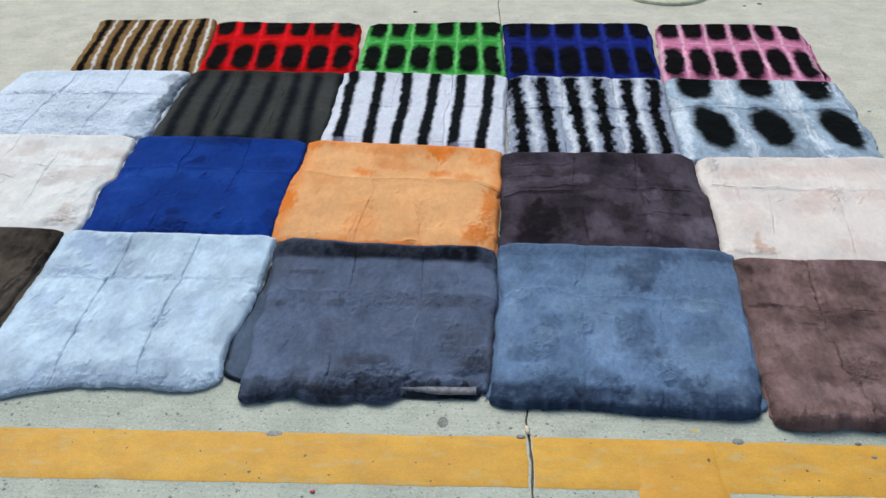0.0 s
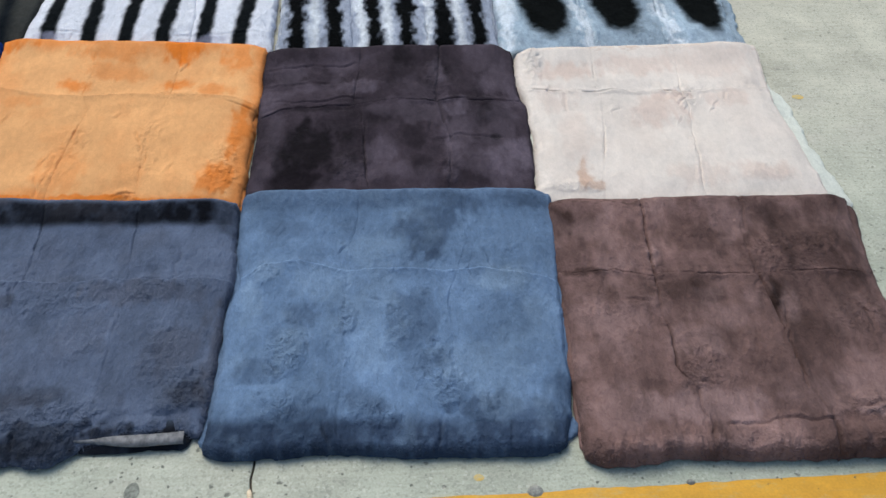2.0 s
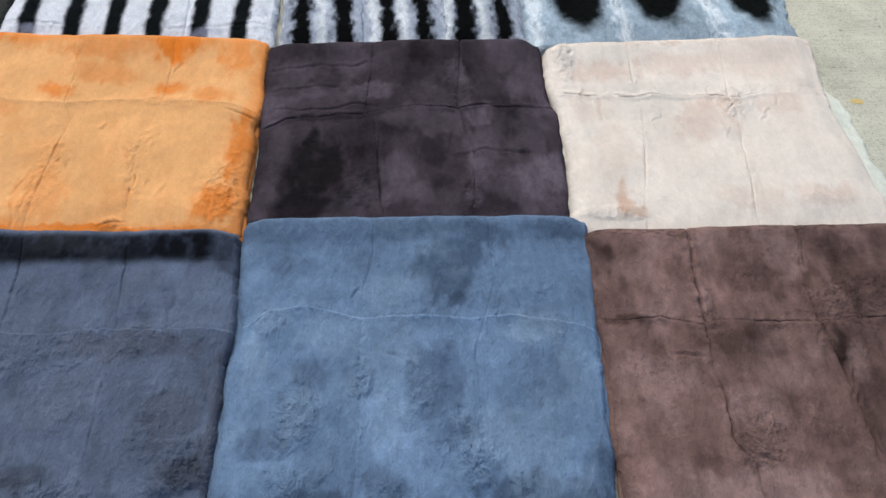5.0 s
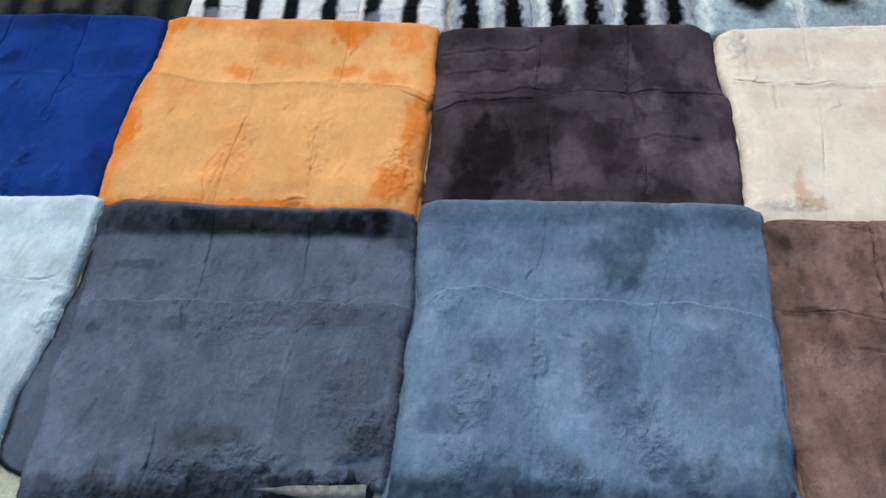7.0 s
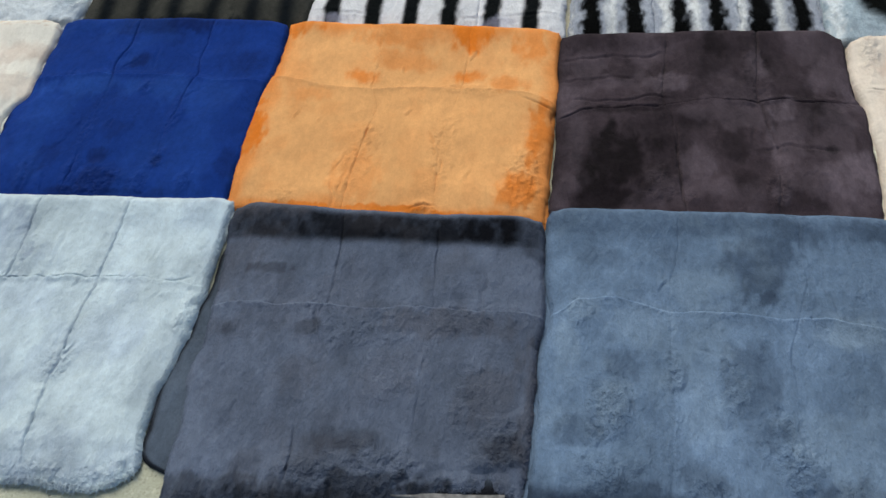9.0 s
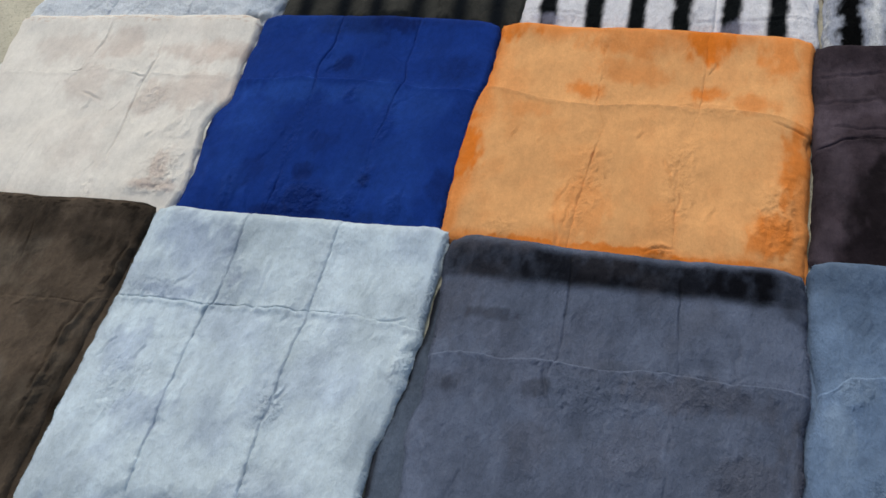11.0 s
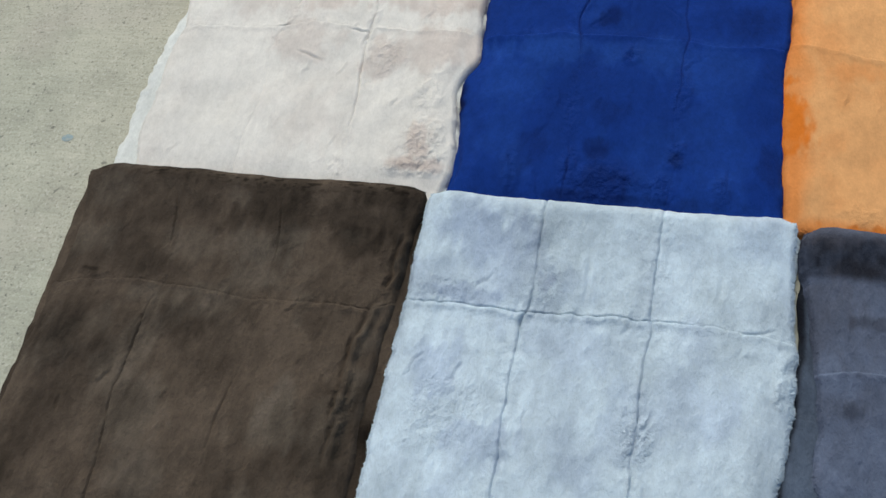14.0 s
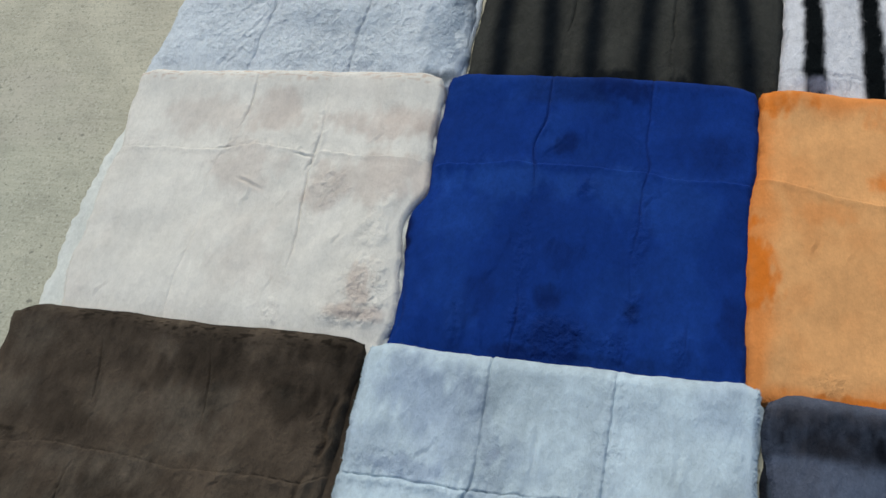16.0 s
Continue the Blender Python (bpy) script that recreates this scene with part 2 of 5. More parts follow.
def build_ground():
    ys = np.concatenate(([-400, -60, -8], np.arange(-1, 5, 0.008), [8, 30, 120, 900]))
    jx = joint_x(ys)
    half = 0.0008 + 0.0014 * np.abs(fbm(ys, ys * 0 + 9, 0.05, 21)) + np.where(ys < 2.2, 0.0006, 0.0)
    cols = [(-900 + 0 * ys, 0), (-60 + 0 * ys, 0), (-6 + 0 * ys, 0), (jx - half - 0.0015, 0), (jx - half, -0.0015), (jx - half * 0.5, -0.006),
            (jx + half * 0.5, -0.006), (jx + half, -0.0015), (jx + half + 0.0015, 0), (6 + 0 * ys, 0), (60 + 0 * ys, 0), (900 + 0 * ys, 0)]
    verts = np.stack([np.stack([x, ys, 0 * ys + z], -1) for x, z in cols], 1).reshape(-1, 3)
    n = len(cols)
    faces = [(r * n + c, r * n + c + 1, (r + 1) * n + c + 1, (r + 1) * n + c) for r in range(len(ys) - 1) for c in range(n - 1)]
    me = mesh_from("ground", verts, faces, concrete, shade=False)
    me.materials.append(joint_dirt)
    for k, p in enumerate(me.polygons):
        if 4 <= k % (n - 1) <= 6:
            p.material_index = 1
    ob = new("ground", me)
    tagged(ob, "weathered grey-green concrete yard with fine pits and a dark joint", "ground", kind="structure")


build_ground()


def paint_strip(name, x0, x1, y0, y1, mat, seed, height=0.003, slope=0.0, label="worn yellow painted line on the concrete"):
    """A thin coat of road paint with slightly uneven edges and a bevelled rim."""
    nx, ny = max(3, int((x1 - x0) / 0.012)), max(3, int((y1 - y0) / 0.012))
    gx, gy = np.meshgrid(np.linspace(0, 1, nx), np.linspace(0, 1, ny))
    wob = lambda a, s: 0.0022 * fbm(a, a * 0 + s, 0.09, seed) + 0.0012 * fbm(a, a * 0 + s, 0.02, seed + 4)
    px, py = x0 + (x1 - x0) * gx, y0 + (y1 - y0) * gy
    x = px + wob(py, 1.0) * (1 - gx) + wob(py, 7.0) * gx
    y = py + wob(px, 3.0) * (1 - gy) + wob(px, 5.0) * gy
    y = y + slope * (x - 0.2)
    rim = (gx == 0) | (gx == 1) | (gy == 0) | (gy == 1)
    z = np.where(rim, 0.0004, height + 0.0003 * fbm(px, py, 0.05, seed))
    verts = np.stack([x, y, z], -1).reshape(-1, 3)
    idx = np.arange(nx * ny).reshape(ny, nx)
    faces = np.stack([idx[:-1, :-1], idx[:-1, 1:], idx[1:, 1:], idx[1:, :-1]], -1).reshape(-1, 4)
    ob = new(name, mesh_from(name, verts, faces, mat))
    return tagged(ob, label, "road marking", "yellow markings", "structure")


paint_strip("yellow_line", -9.0, 0.2005, 1.309, 1.446, yellow, 3, slope=0.018)
paint_strip("yellow_line", 0.2115, 9.0, 1.309, 1.447, yellow, 4, slope=0.009)
paint_strip("yellow_line", 0.408, 0.583, -6.0, 1.446, orange_yellow, 6, 0.0046, label="yellow painted line meeting the long line squarely")


# ---- fur plates: each a doubled sheet of sewn pelts, fold at the back ----
def spots(cols, rows, ru, rv, power=2.6, shift=0.0, lean=0.0):
    """Rows of dark back spots: one in the middle of each pelt."""
    def f(u, v, x, y, s):
        out = np.zeros_like(u)
        for r, (v0, h) in enumerate(rows):
            for c in range(cols):
                j = random.Random(s * 31 + r * 7 + c)
                u0 = (c + 0.5 + j.uniform(-0.05, 0.05)) / cols + shift - lean * (v - v0)
                d = (np.abs((u - u0) / (ru * j.uniform(0.92, 1.1))) ** power + np.abs((v - v0) / (h * rv)) ** power) ** (1 / power)
                d = d + 0.10 * fbm(x, y, 0.04, s + c) + 0.05 * fbm(x, y, 0.014, s + c + 50)
                out = np.maximum(out, smooth(1.14, 0.74, d))
        return out
    return f


def stripes(count, width, phase, soft=0.25, wob=0.14, fray=0.2):
    (c0, c1), (p0, p1) = count, phase

    def f(u, v, x, y, s):
        across = u * (c0 + (c1 - c0) * v) + p0 + (p1 - p0) * v
        p = (across + wob * fbm(v * 0.6, u * 0 + np.floor(across) * 3.0, 0.35, s, 1)
             + fray * 0.3 * fbm(x, y * 0.5, 0.014, s + 9))
        d = np.abs(p - np.floor(p) - 0.5) * 2
        return smooth(width + soft, width - soft, d)
    return f


class Plate:
    """Outline, relief and dye of one plate; u runs across it, v from its front edge to the fold at the back."""

    def __init__(self, seed, quad, vsplit, usplit, thick=0.029, mottle=0.1, blots=(), pattern=None, rag=1.0, edges=None, lift=0.006, tint_edge=0.0,
                 crease=1.0, crumples=9, ruffle=1.0, front=0.6, folds=(), ticks=0.0, lines=None, seam_across=(), seams_along=(), curls=(), lap=0.0, patches=0.0, shag=0.0, lip_light=0.0):
        self.lines, self.seam_across, self.seams_along, self.curls, self.lap, self.patches, self.shag, self.lip_light = lines, seam_across, seams_along, curls, lap, patches, shag, lip_light
        self.seed, self.q = seed, np.array(quad, float)
        self.vs, self.us = [0.0, vsplit, 1.0], [0.0, *usplit, 1.0]
        self.thick, self.mottle, self.blots, self.pattern, self.rag = thick, mottle, blots, pattern, rag
        self.edges, self.lift, self.tint_edge, self.crease, self.crumples, self.ruffle, self.front, self.folds, self.ticks = edges or {}, lift, tint_edge, crease, crumples, ruffle, front, folds, ticks
        self.cx, self.cy = self.q.mean(0)
        self.w = (self.q[2, 0] - self.q[3, 0] + self.q[1, 0] - self.q[0, 0]) / 2
        self.h = (self.q[3, 1] + self.q[2, 1] - self.q[0, 1] - self.q[1, 1]) / 2

    def side(self, key, a):
        """Outward wander of one edge, in metres."""
        k = "lrfb".index(key)
        amp = self.rag * {"b": 0.0025, "f": 0.0062}.get(key, 0.0042)
        out = amp * fbm(a * 0.6, a * 0 + k * 5.3, 0.11, self.seed + k) + 0.4 * amp * fbm(a * 0.6, a * 0 + k, 0.022, self.seed + 20 + k)
        if key in self.edges:
            at, by = zip(*self.edges[key])
            for shift in (-0.02, 0.0, 0.02):
                out = out + np.interp(a + shift, at, by) / 3
        return out

    def plan(self, u, v):
        f = self.q[0] * (1 - u)[..., None] + self.q[1] * u[..., None]
        b = self.q[3] * (1 - u)[..., None] + self.q[2] * u[..., None]
        p = f * (1 - v)[..., None] + b * v[..., None]
        wu, wv = smooth(0.2, 0.0, u), smooth(0.2, 0.0, v)
        xu, xv = smooth(0.8, 1.0, u), smooth(0.8, 1.0, v)
        x = p[..., 0] - self.side("l", v) * wu + self.side("r", v) * xu
        y = p[..., 1] - self.side("f", u) * wv + self.side("b", u) * xv
        r = np.where(v < 0.5, 0.014, 0.028)
        cu, cv = np.minimum(u, 1 - u) * self.w, np.minimum(v, 1 - v) * self.h
        cut = np.clip(1 - cu / r, 0, 1) * np.clip(1 - cv / r, 0, 1) * 0.30 * r
        x = x + np.where(u < 0.5, cut, -cut)
        y = y + np.where(v < 0.5, cut, -cut)
        return x, y

    @staticmethod
    def along(knots, a):
        """A wandering seam through a few knots."""
        at, by = zip(*knots)
        return sum(np.interp(a + s, at, by) for s in (-0.014, 0.0, 0.014)) / 3

    def seam_v(self, j, u):
        if j in (0, 2):
            return self.vs[j] + 0 * u
        if self.seam_across:
            return self.along(self.seam_across, u) + 0.004 * fbm(u * 0.6, u * 0 + 2.0, 0.03, self.seed + 41, 3)
        return self.vs[j] + 0.012 * fbm(u * 0.6, u * 0 + 2.0, 0.2, self.seed + 40, 2) + 0.006 * fbm(u * 0.6, u * 0 + 2.0, 0.03, self.seed + 41, 3)

    def seam_u(self, i, v):
        if i in (0, len(self.us) - 1):
            return self.us[i] + 0 * v
        if self.seams_along:
            return self.along(self.seams_along[i - 1], v) + 0.004 * fbm(v * 0.6, v * 0 + i, 0.03, self.seed + 51, 3)
        return self.us[i] + 0.014 * fbm(v * 0.6, v * 0 + i * 3.0, 0.25, self.seed + 50, 2) + 0.006 * fbm(v * 0.6, v * 0 + i, 0.03, self.seed + 51, 2)

    def surface(self, u, v):
        """Place and dye of the upper side at u, v."""
        x, y = self.plan(u, v)
        s = self.seed
        du, dv0, dv1 = np.minimum(u, 1 - u) * self.w, v * self.h, (1 - v) * self.h

        def rounded(d, r):
            k = np.clip(1 - d / r, 0, 1)
            return np.sqrt(np.clip(1 - k * k, 0, 1))

        body = np.minimum(np.minimum(rounded(du, 0.012), rounded(dv0, 0.015)), rounded(dv1, 0.032))
        puff = 1 + 0.12 * np.exp(-((dv1 - 0.03) / 0.035) ** 2) + 0.05 * np.exp(-((dv0 - 0.03) / 0.03) ** 2)
        body = body * (self.front + (1 - self.front) * smooth(0.0, 0.09, dv0)) * (0.72 + 0.28 * smooth(0.0, 0.05, du))
        if self.shag:  # the cut front edge lies in small waves
            body = body * (1 + self.shag * (0.26 * fbm(x, y * 0.2, 0.035, s + 27, 2) + 0.10 * fbm(x, y * 0.4, 0.012, s + 28, 2)) * smooth(0.07, 0.01, dv0))
        roll = self.lift * smooth(0.10, 0.02, dv1)
        z = 0.003 + roll * body + (self.thick - 0.003) * body * puff
        inner = smooth(0.0, 0.03, np.minimum(du, np.minimum(dv0, dv1)))
        z = z + (0.0048 * fbm(x, y, 0.15, s, 3) + 0.0012 * fbm(x * 1.3, y * 0.8, 0.06, s + 4, 2) + self.ruffle * 0.0013 * fbm(x * 1.3, y, 0.024, s + 3, 4)) * (0.25 + 0.75 * inner)
        for k in range(1, len(self.us) - 1):
            d = np.abs(u - self.seam_u(k, v)) * self.w
            deep = np.clip(1.9 * value_noise(v * 6, v * 0 + k * 2.7, s + 60) - 0.55, 0.5 if self.crease > 1.4 else 0.2, 1.2) * self.crease
            z = z - 0.0042 * deep * np.exp(-((d / 0.002) ** 2)) * body + 0.0010 * deep * np.exp(-(((d - 0.009) / 0.006) ** 2)) * body
            z = z - 0.0022 * np.exp(-((d / 0.022) ** 2)) * body
            z = z + 0.0016 * self.crease * deep * fbm(x * 0.4, y, 0.014, s + 70 + k, 3) * np.exp(-((d / 0.02) ** 2)) * body
        d = (v - self.seam_v(1, u)) * self.h
        deep = np.clip(1.7 * value_noise(u * 6, u * 0 + 4, s + 61) - 0.3, 0.32, 1.2) * self.crease
        over = np.clip(self.lap * (0.55 + 0.9 * value_noise(u * 5, u * 0 + 1, s + 62)), 0, 1.2)
        z = z + over * (0.0046 * smooth(0.002, -0.002, d) * np.exp(np.minimum(d, 0) / 0.04)) * body
        lip, gap = over, d
        deep = deep * np.clip(1 - 0.7 * over, 0.15, 1)
        z = z - 0.0032 * deep * np.exp(-((d / 0.0017) ** 2)) * body + 0.0024 * deep * np.exp(-(((d + 0.007) / 0.007) ** 2)) * body
        z = z - 0.0028 * np.clip(1 - over, 0, 1) * np.exp(-((d / 0.02) ** 2)) * body
        z = z + 0.0018 * self.crease * deep * fbm(x, y * 0.4, 0.014, s + 75, 3) * np.exp(-((d / 0.022) ** 2)) * body
        # patches where the pile is crumpled and curled
        curl = np.maximum(0.3 * np.exp(-((d / 0.012) ** 2)), self.shag * smooth(0.06, 0.012, dv0) * (0.4 + 0.6 * value_noise(u * 14, u * 0, s + 29)))
        for k in range(1, len(self.us) - 1):
            curl = np.maximum(curl, 0.4 * np.exp(-(((u - self.seam_u(k, v)) * self.w / 0.012) ** 2)) * value_noise(v * 9, v * 0 + k, s + 63))
        wander = 0.35 * fbm(x, y, 0.05, s + 64)
        for u0, v0, ru, rv, amount in self.curls:
            curl = np.maximum(curl, amount * smooth(1.35, 0.3, np.sqrt(((u - u0) / ru) ** 2 + ((v - v0) / rv) ** 2) + wander))
        curl = curl * (0.4 + 0.6 * inner)
        z = z + 0.0052 * curl * (0.55 - np.abs(fbm(x * 1.25, y, 0.024, s + 65, 3)))
        # creases that run across a pelt
        for k, (u0, v0, u1, v1, depth) in enumerate(self.folds):
            px, py, ex, ey = (u - u0) * self.w, (v - v0) * self.h, (u1 - u0) * self.w, (v1 - v0) * self.h
            size = math.hypot(ex, ey)
            along, over = (px * ex + py * ey) / size, (py * ex - px * ey) / size
            over = over + 0.007 * fbm(along, along * 0 + k, 0.05, s + 80 + k, 3)
            fade = smooth(-0.012, 0.012, along) * smooth(size + 0.012, size - 0.012, along) * (0.4 + 0.8 * value_noise(along * 40, along * 0 + k, s + 90))
            if depth < 0:  # a raised roll with a hollow along it
                z = z - depth * fade * (0.0052 * np.exp(-((over / 0.0055) ** 2)) - 0.0042 * np.exp(-(((over + 0.012) / 0.004) ** 2)))
                continue
            z = z + depth * fade * (-0.0034 * np.exp(-((over / 0.0024) ** 2)) + 0.0015 * np.exp(-(((over - 0.006) / 0.005) ** 2)) + 0.0008 * np.exp(-(((over + 0.007) / 0.006) ** 2)))
        # short crumples in the skin
        for k in range(self.crumples):
            j = random.Random(s * 101 + k)
            u0, v0, size, turn = j.uniform(0.06, 0.94), j.uniform(0.05, 0.85), j.uniform(0.008, 0.035), j.gauss(1.57, 0.4)
            along = ((u - u0) * self.w) * math.cos(turn) + ((v - v0) * self.h) * math.sin(turn)
            over = -((u - u0) * self.w) * math.sin(turn) + ((v - v0) * self.h) * math.cos(turn) + 0.003 * np.sin(along * j.uniform(60, 160)) + 0.009 * fbm(x, y, 0.03, s + k, 3)
            fade = np.exp(-((along / size) ** 4))
            z = z + inner * fade * j.uniform(0.3, 1.2) * (-0.0022 * np.exp(-((over / 0.0022) ** 2)) + 0.0012 * np.exp(-(((over - 0.007) / 0.005) ** 2)))
        tone = 1 + self.mottle * (0.9 * fbm(x * 1.2, y * 0.9, 0.11, s + 7, 3) + 0.5 * fbm(x * 1.7, y * 0.8, 0.06, s + 8, 3) + 0.34 * fbm(x * 2.4, y * 0.7, 0.022, s + 9, 4))
        # the pile lies over in soft streaks from back to front
        tone = tone + (0.015 + 0.07 * self.mottle) * fbm(x * 2.2, y * 0.6, 0.05, s + 17, 3)
        mark, tint = np.zeros_like(u), np.zeros_like(u)
        # highlight on the cross seam's raised lip, painted into the tone as a pale line
        tone = tone * (1 + self.lip_light * lip * np.exp(-((gap + 0.001) / 0.0024) ** 2))
        for i in range(len(self.us) - 1):
            for j in (0, 1):
                inside = (u >= self.seam_u(i, v)) & (u < self.seam_u(i + 1, v)) & ((v >= self.seam_v(1, u)) == (j == 1))
                tone = tone * np.where(inside, 1 + 0.35 * self.mottle * (random.Random(s * 13 + i * 5 + j).random() - 0.5) * 2, 1)
        if self.pattern is not None:
            mark = self.pattern(u, v, x, y, s)
        if self.lines is not None:
            tint = 0.85 * self.lines(u, v, x, y, s)
        if self.patches:  # the dye took unevenly
            field = fbm(x * 1.2, y, 0.10, s + 18, 4)
            tint = np.maximum(tint, self.patches * smooth(0.1, 0.62, field))
            mark = np.maximum(mark, 0.55 * self.patches * smooth(0.12, 0.7, fbm(x * 1.3, y * 0.9, 0.085, s + 19, 4)))
        rough = 0.34 * fbm(x * 1.5, y * 0.8, 0.05, s + 11) + 0.34 * fbm(x * 2.0, y * 0.8, 0.022, s + 12)
        bend_u, bend_v = 0.34 * fbm(x, y, 0.07, s + 14), 0.34 * fbm(x, y, 0.07, s + 16)
        for u0, v0, ru, rv, kind, amount in self.blots:
            size = min(ru, rv, 0.08) * (0.25 if kind.endswith("band") else 1.0)
            au, av = np.abs(u + size * bend_u - u0) / ru, np.abs(v + size * bend_v - v0) / rv
            band = kind.endswith("band")
            d = np.maximum(au, av) if band else np.sqrt(au ** 2 + av ** 2)
            kind = kind.replace("band", "")
            m = amount * (smooth(1.3, 0.6, d + 0.15 * rough) if band else smooth(1.3, 0.5, d + rough)) * (1 + 0.3 * np.minimum(0, fbm(x * 1.6, y * 0.9, 0.03, s + 13)))
            if kind == "tone":
                tone = tone * (1 - m)
            elif kind == "mark":
                mark = np.maximum(mark, m)
            else:
                tint = np.maximum(tint, m)
        if self.tint_edge:
            tint = np.maximum(tint, self.tint_edge * smooth(0.05, 0.012, np.minimum(du, np.minimum(dv0, dv1 * 0.7)) + 0.016 * fbm(x, y, 0.07, s + 15)))
        if self.ticks:  # the pile parts where the sheet turns over
            part_line = smooth(0.56, 0.74, value_noise(x / 0.009, y / 0.0035, s + 33)) * smooth(0.004, 0.012, dv1) * smooth(0.045, 0.02, dv1 + 0.012 * fbm(x, y, 0.08, s + 34))
            mark = np.maximum(mark, self.ticks * part_line)
        dye = np.stack([np.clip(mark, 0, 1), np.clip(tone, 0.05, 1.6), np.clip(tint, 0, 1), np.clip(curl, 0, 1)], -1)
        return np.stack([x, y, z], -1), dye


def grid_faces(nu, nv):
    idx = np.arange(nu * nv).reshape(nv, nu)
    return np.stack([idx[:-1, :-1], idx[:-1, 1:], idx[1:, 1:], idx[1:, :-1]], -1).reshape(-1, 4)


def spread(n):
    """Steps drawn together towards both ends."""
    s = np.linspace(0, 1, n)
    return 0.35 * s + 0.65 * (0.5 - 0.5 * np.cos(np.pi * s))


def build_plate(p, mat, label, step=0.0024, fringe=0.8, under=None, under_mat=None, under_rag=1.2, under_blots=(), hair=0.0045, nap=0, group="fur plates"):
    ob = thing("fur_plate", p.cx, p.cy)
    tagged(ob, label, "fur", group)
    origin = np.array([p.cx, p.cy, 0.0])
    cols = len(p.us) - 1
    for i in range(cols):
        nu = max(6, int((p.us[i + 1] - p.us[i]) * p.w / step) + 1)
        s = spread(nu)
        for j in (0, 1):
            nv = max(6, int((p.vs[j + 1] - p.vs[j]) * p.h / step) + 1)
            t = spread(nv)
            ss, tt = np.meshgrid(s, t)
            u0 = p.us[i] + (p.us[i + 1] - p.us[i]) * ss
            v = p.seam_v(j, u0) * (1 - tt) + p.seam_v(j + 1, u0) * tt
            u = p.seam_u(i, v) * (1 - ss) + p.seam_u(i + 1, v) * ss
            place, dye = p.surface(u, v)
            child("pelt", mesh_from("pelt", (place - origin).reshape(-1, 3), grid_faces(nu, nv), mat, dye.reshape(-1, 4)), ob)
    # the lower half of the folded sheet, a little out of line with the upper one
    rng = np.random.default_rng(p.seed)
    lower = Plate(p.seed + 300, p.q, 0.5, (), thick=p.thick * 0.5, mottle=p.mottle, rag=under_rag, lift=0.0, crumples=0, blots=under_blots, pattern=p.pattern, tint_edge=p.tint_edge,
                  edges=under or {"l": ((0, 0.002), (0.6, 0.0)), "r": ((0, 0.002), (0.6, 0.0)), "f": ((0, -0.004), (1, -0.004))})
    uu, vv = np.meshgrid(spread(90), np.linspace(0, 0.97, 90))
    place, dye = lower.surface(uu, vv)
    child("lower_layer", mesh_from("lower_layer", (place - origin).reshape(-1, 3), grid_faces(90, 90), under_mat or mat, dye.reshape(-1, 4)), ob)
    if nap:  # long guard hair lying towards the front
        u, v = 0.01 + 0.98 * rng.random(nap), 0.01 + 0.97 * rng.random(nap)
        root, dye = p.surface(u, v)
        hairs(ob, "guard_hair", root - origin, dye, np.zeros((nap, 3)) + np.array([0.0, -0.9, 0.16]), 0.006 + 0.008 * rng.random(nap), 0.0009, mat, rng, 0.38)
    # loose hair along the open edges
    if fringe:
        n = int(5200 * fringe)
        side = rng.choice(4, n, p=(0.31, 0.31, 0.38, 0.0))
        a, inset = rng.random(n), rng.random(n) * 0.016
        u = np.choose(side, (inset, 1 - inset, a, a))
        v = np.choose(side, (a, a, inset, 1 - inset))
        root, dye = p.surface(u, v)
        out = np.stack([np.choose(side, (-1.0, 1.0, 0.0, 0.0)), np.choose(side, (0.0, 0.0, -1.0, 1.0)), 0 * a], -1)
        hairs(ob, "fringe", root - origin, dye, out * 0.75 + np.array([0, 0, 0.06]), hair * np.where(side == 2, 1.0, 0.4) * (0.4 + 0.6 * rng.random(n)), 0.0008, mat, rng, 0.5)
    return ob


def hairs(parent, name, root, dye, lay, length, width, mat, rng, spread_amount):
    """Many fine tapered tufts in one mesh, lying along the nap."""
    n = len(root)
    d = lay + spread_amount * rng.normal(size=(n, 3)) * np.array([1, 1, 0.25])
    d /= np.linalg.norm(d, axis=1)[:, None]
    across = np.cross(d, np.array([0, 0, 1.0]) + 0.16 * rng.normal(size=(n, 3)))
    across /= np.linalg.norm(across, axis=1)[:, None] + 1e-9
    tip = root + d * length[:, None]
    tip[:, 2] = np.maximum(tip[:, 2], 0.0008)
    half = across * (width * (0.6 + 0.8 * rng.random(n)))[:, None]
    verts = np.stack([root - half, root + half, tip], 1).reshape(-1, 3)
    faces = np.arange(3 * n).reshape(-1, 3)
    me = mesh_from(name, verts, faces, mat, np.repeat(dye, 3, 0), shade=False)
    ob = child(name, me, parent)
    tagged(ob, kind="stuff")
    return ob


def dye_colour(r, g, b, gain=0.765):
    """A real base colour from 8-bit sRGB."""
    lin = [c / 12.92 if c <= 0.04045 else ((c + 0.055) / 1.055) ** 2.4 for c in (r / 255, g / 255, b / 255)]
    return tuple(min(0.85, max(0.0015, c * gain)) for c in lin)


C = dye_colour
BLACK = C(32, 32, 32)

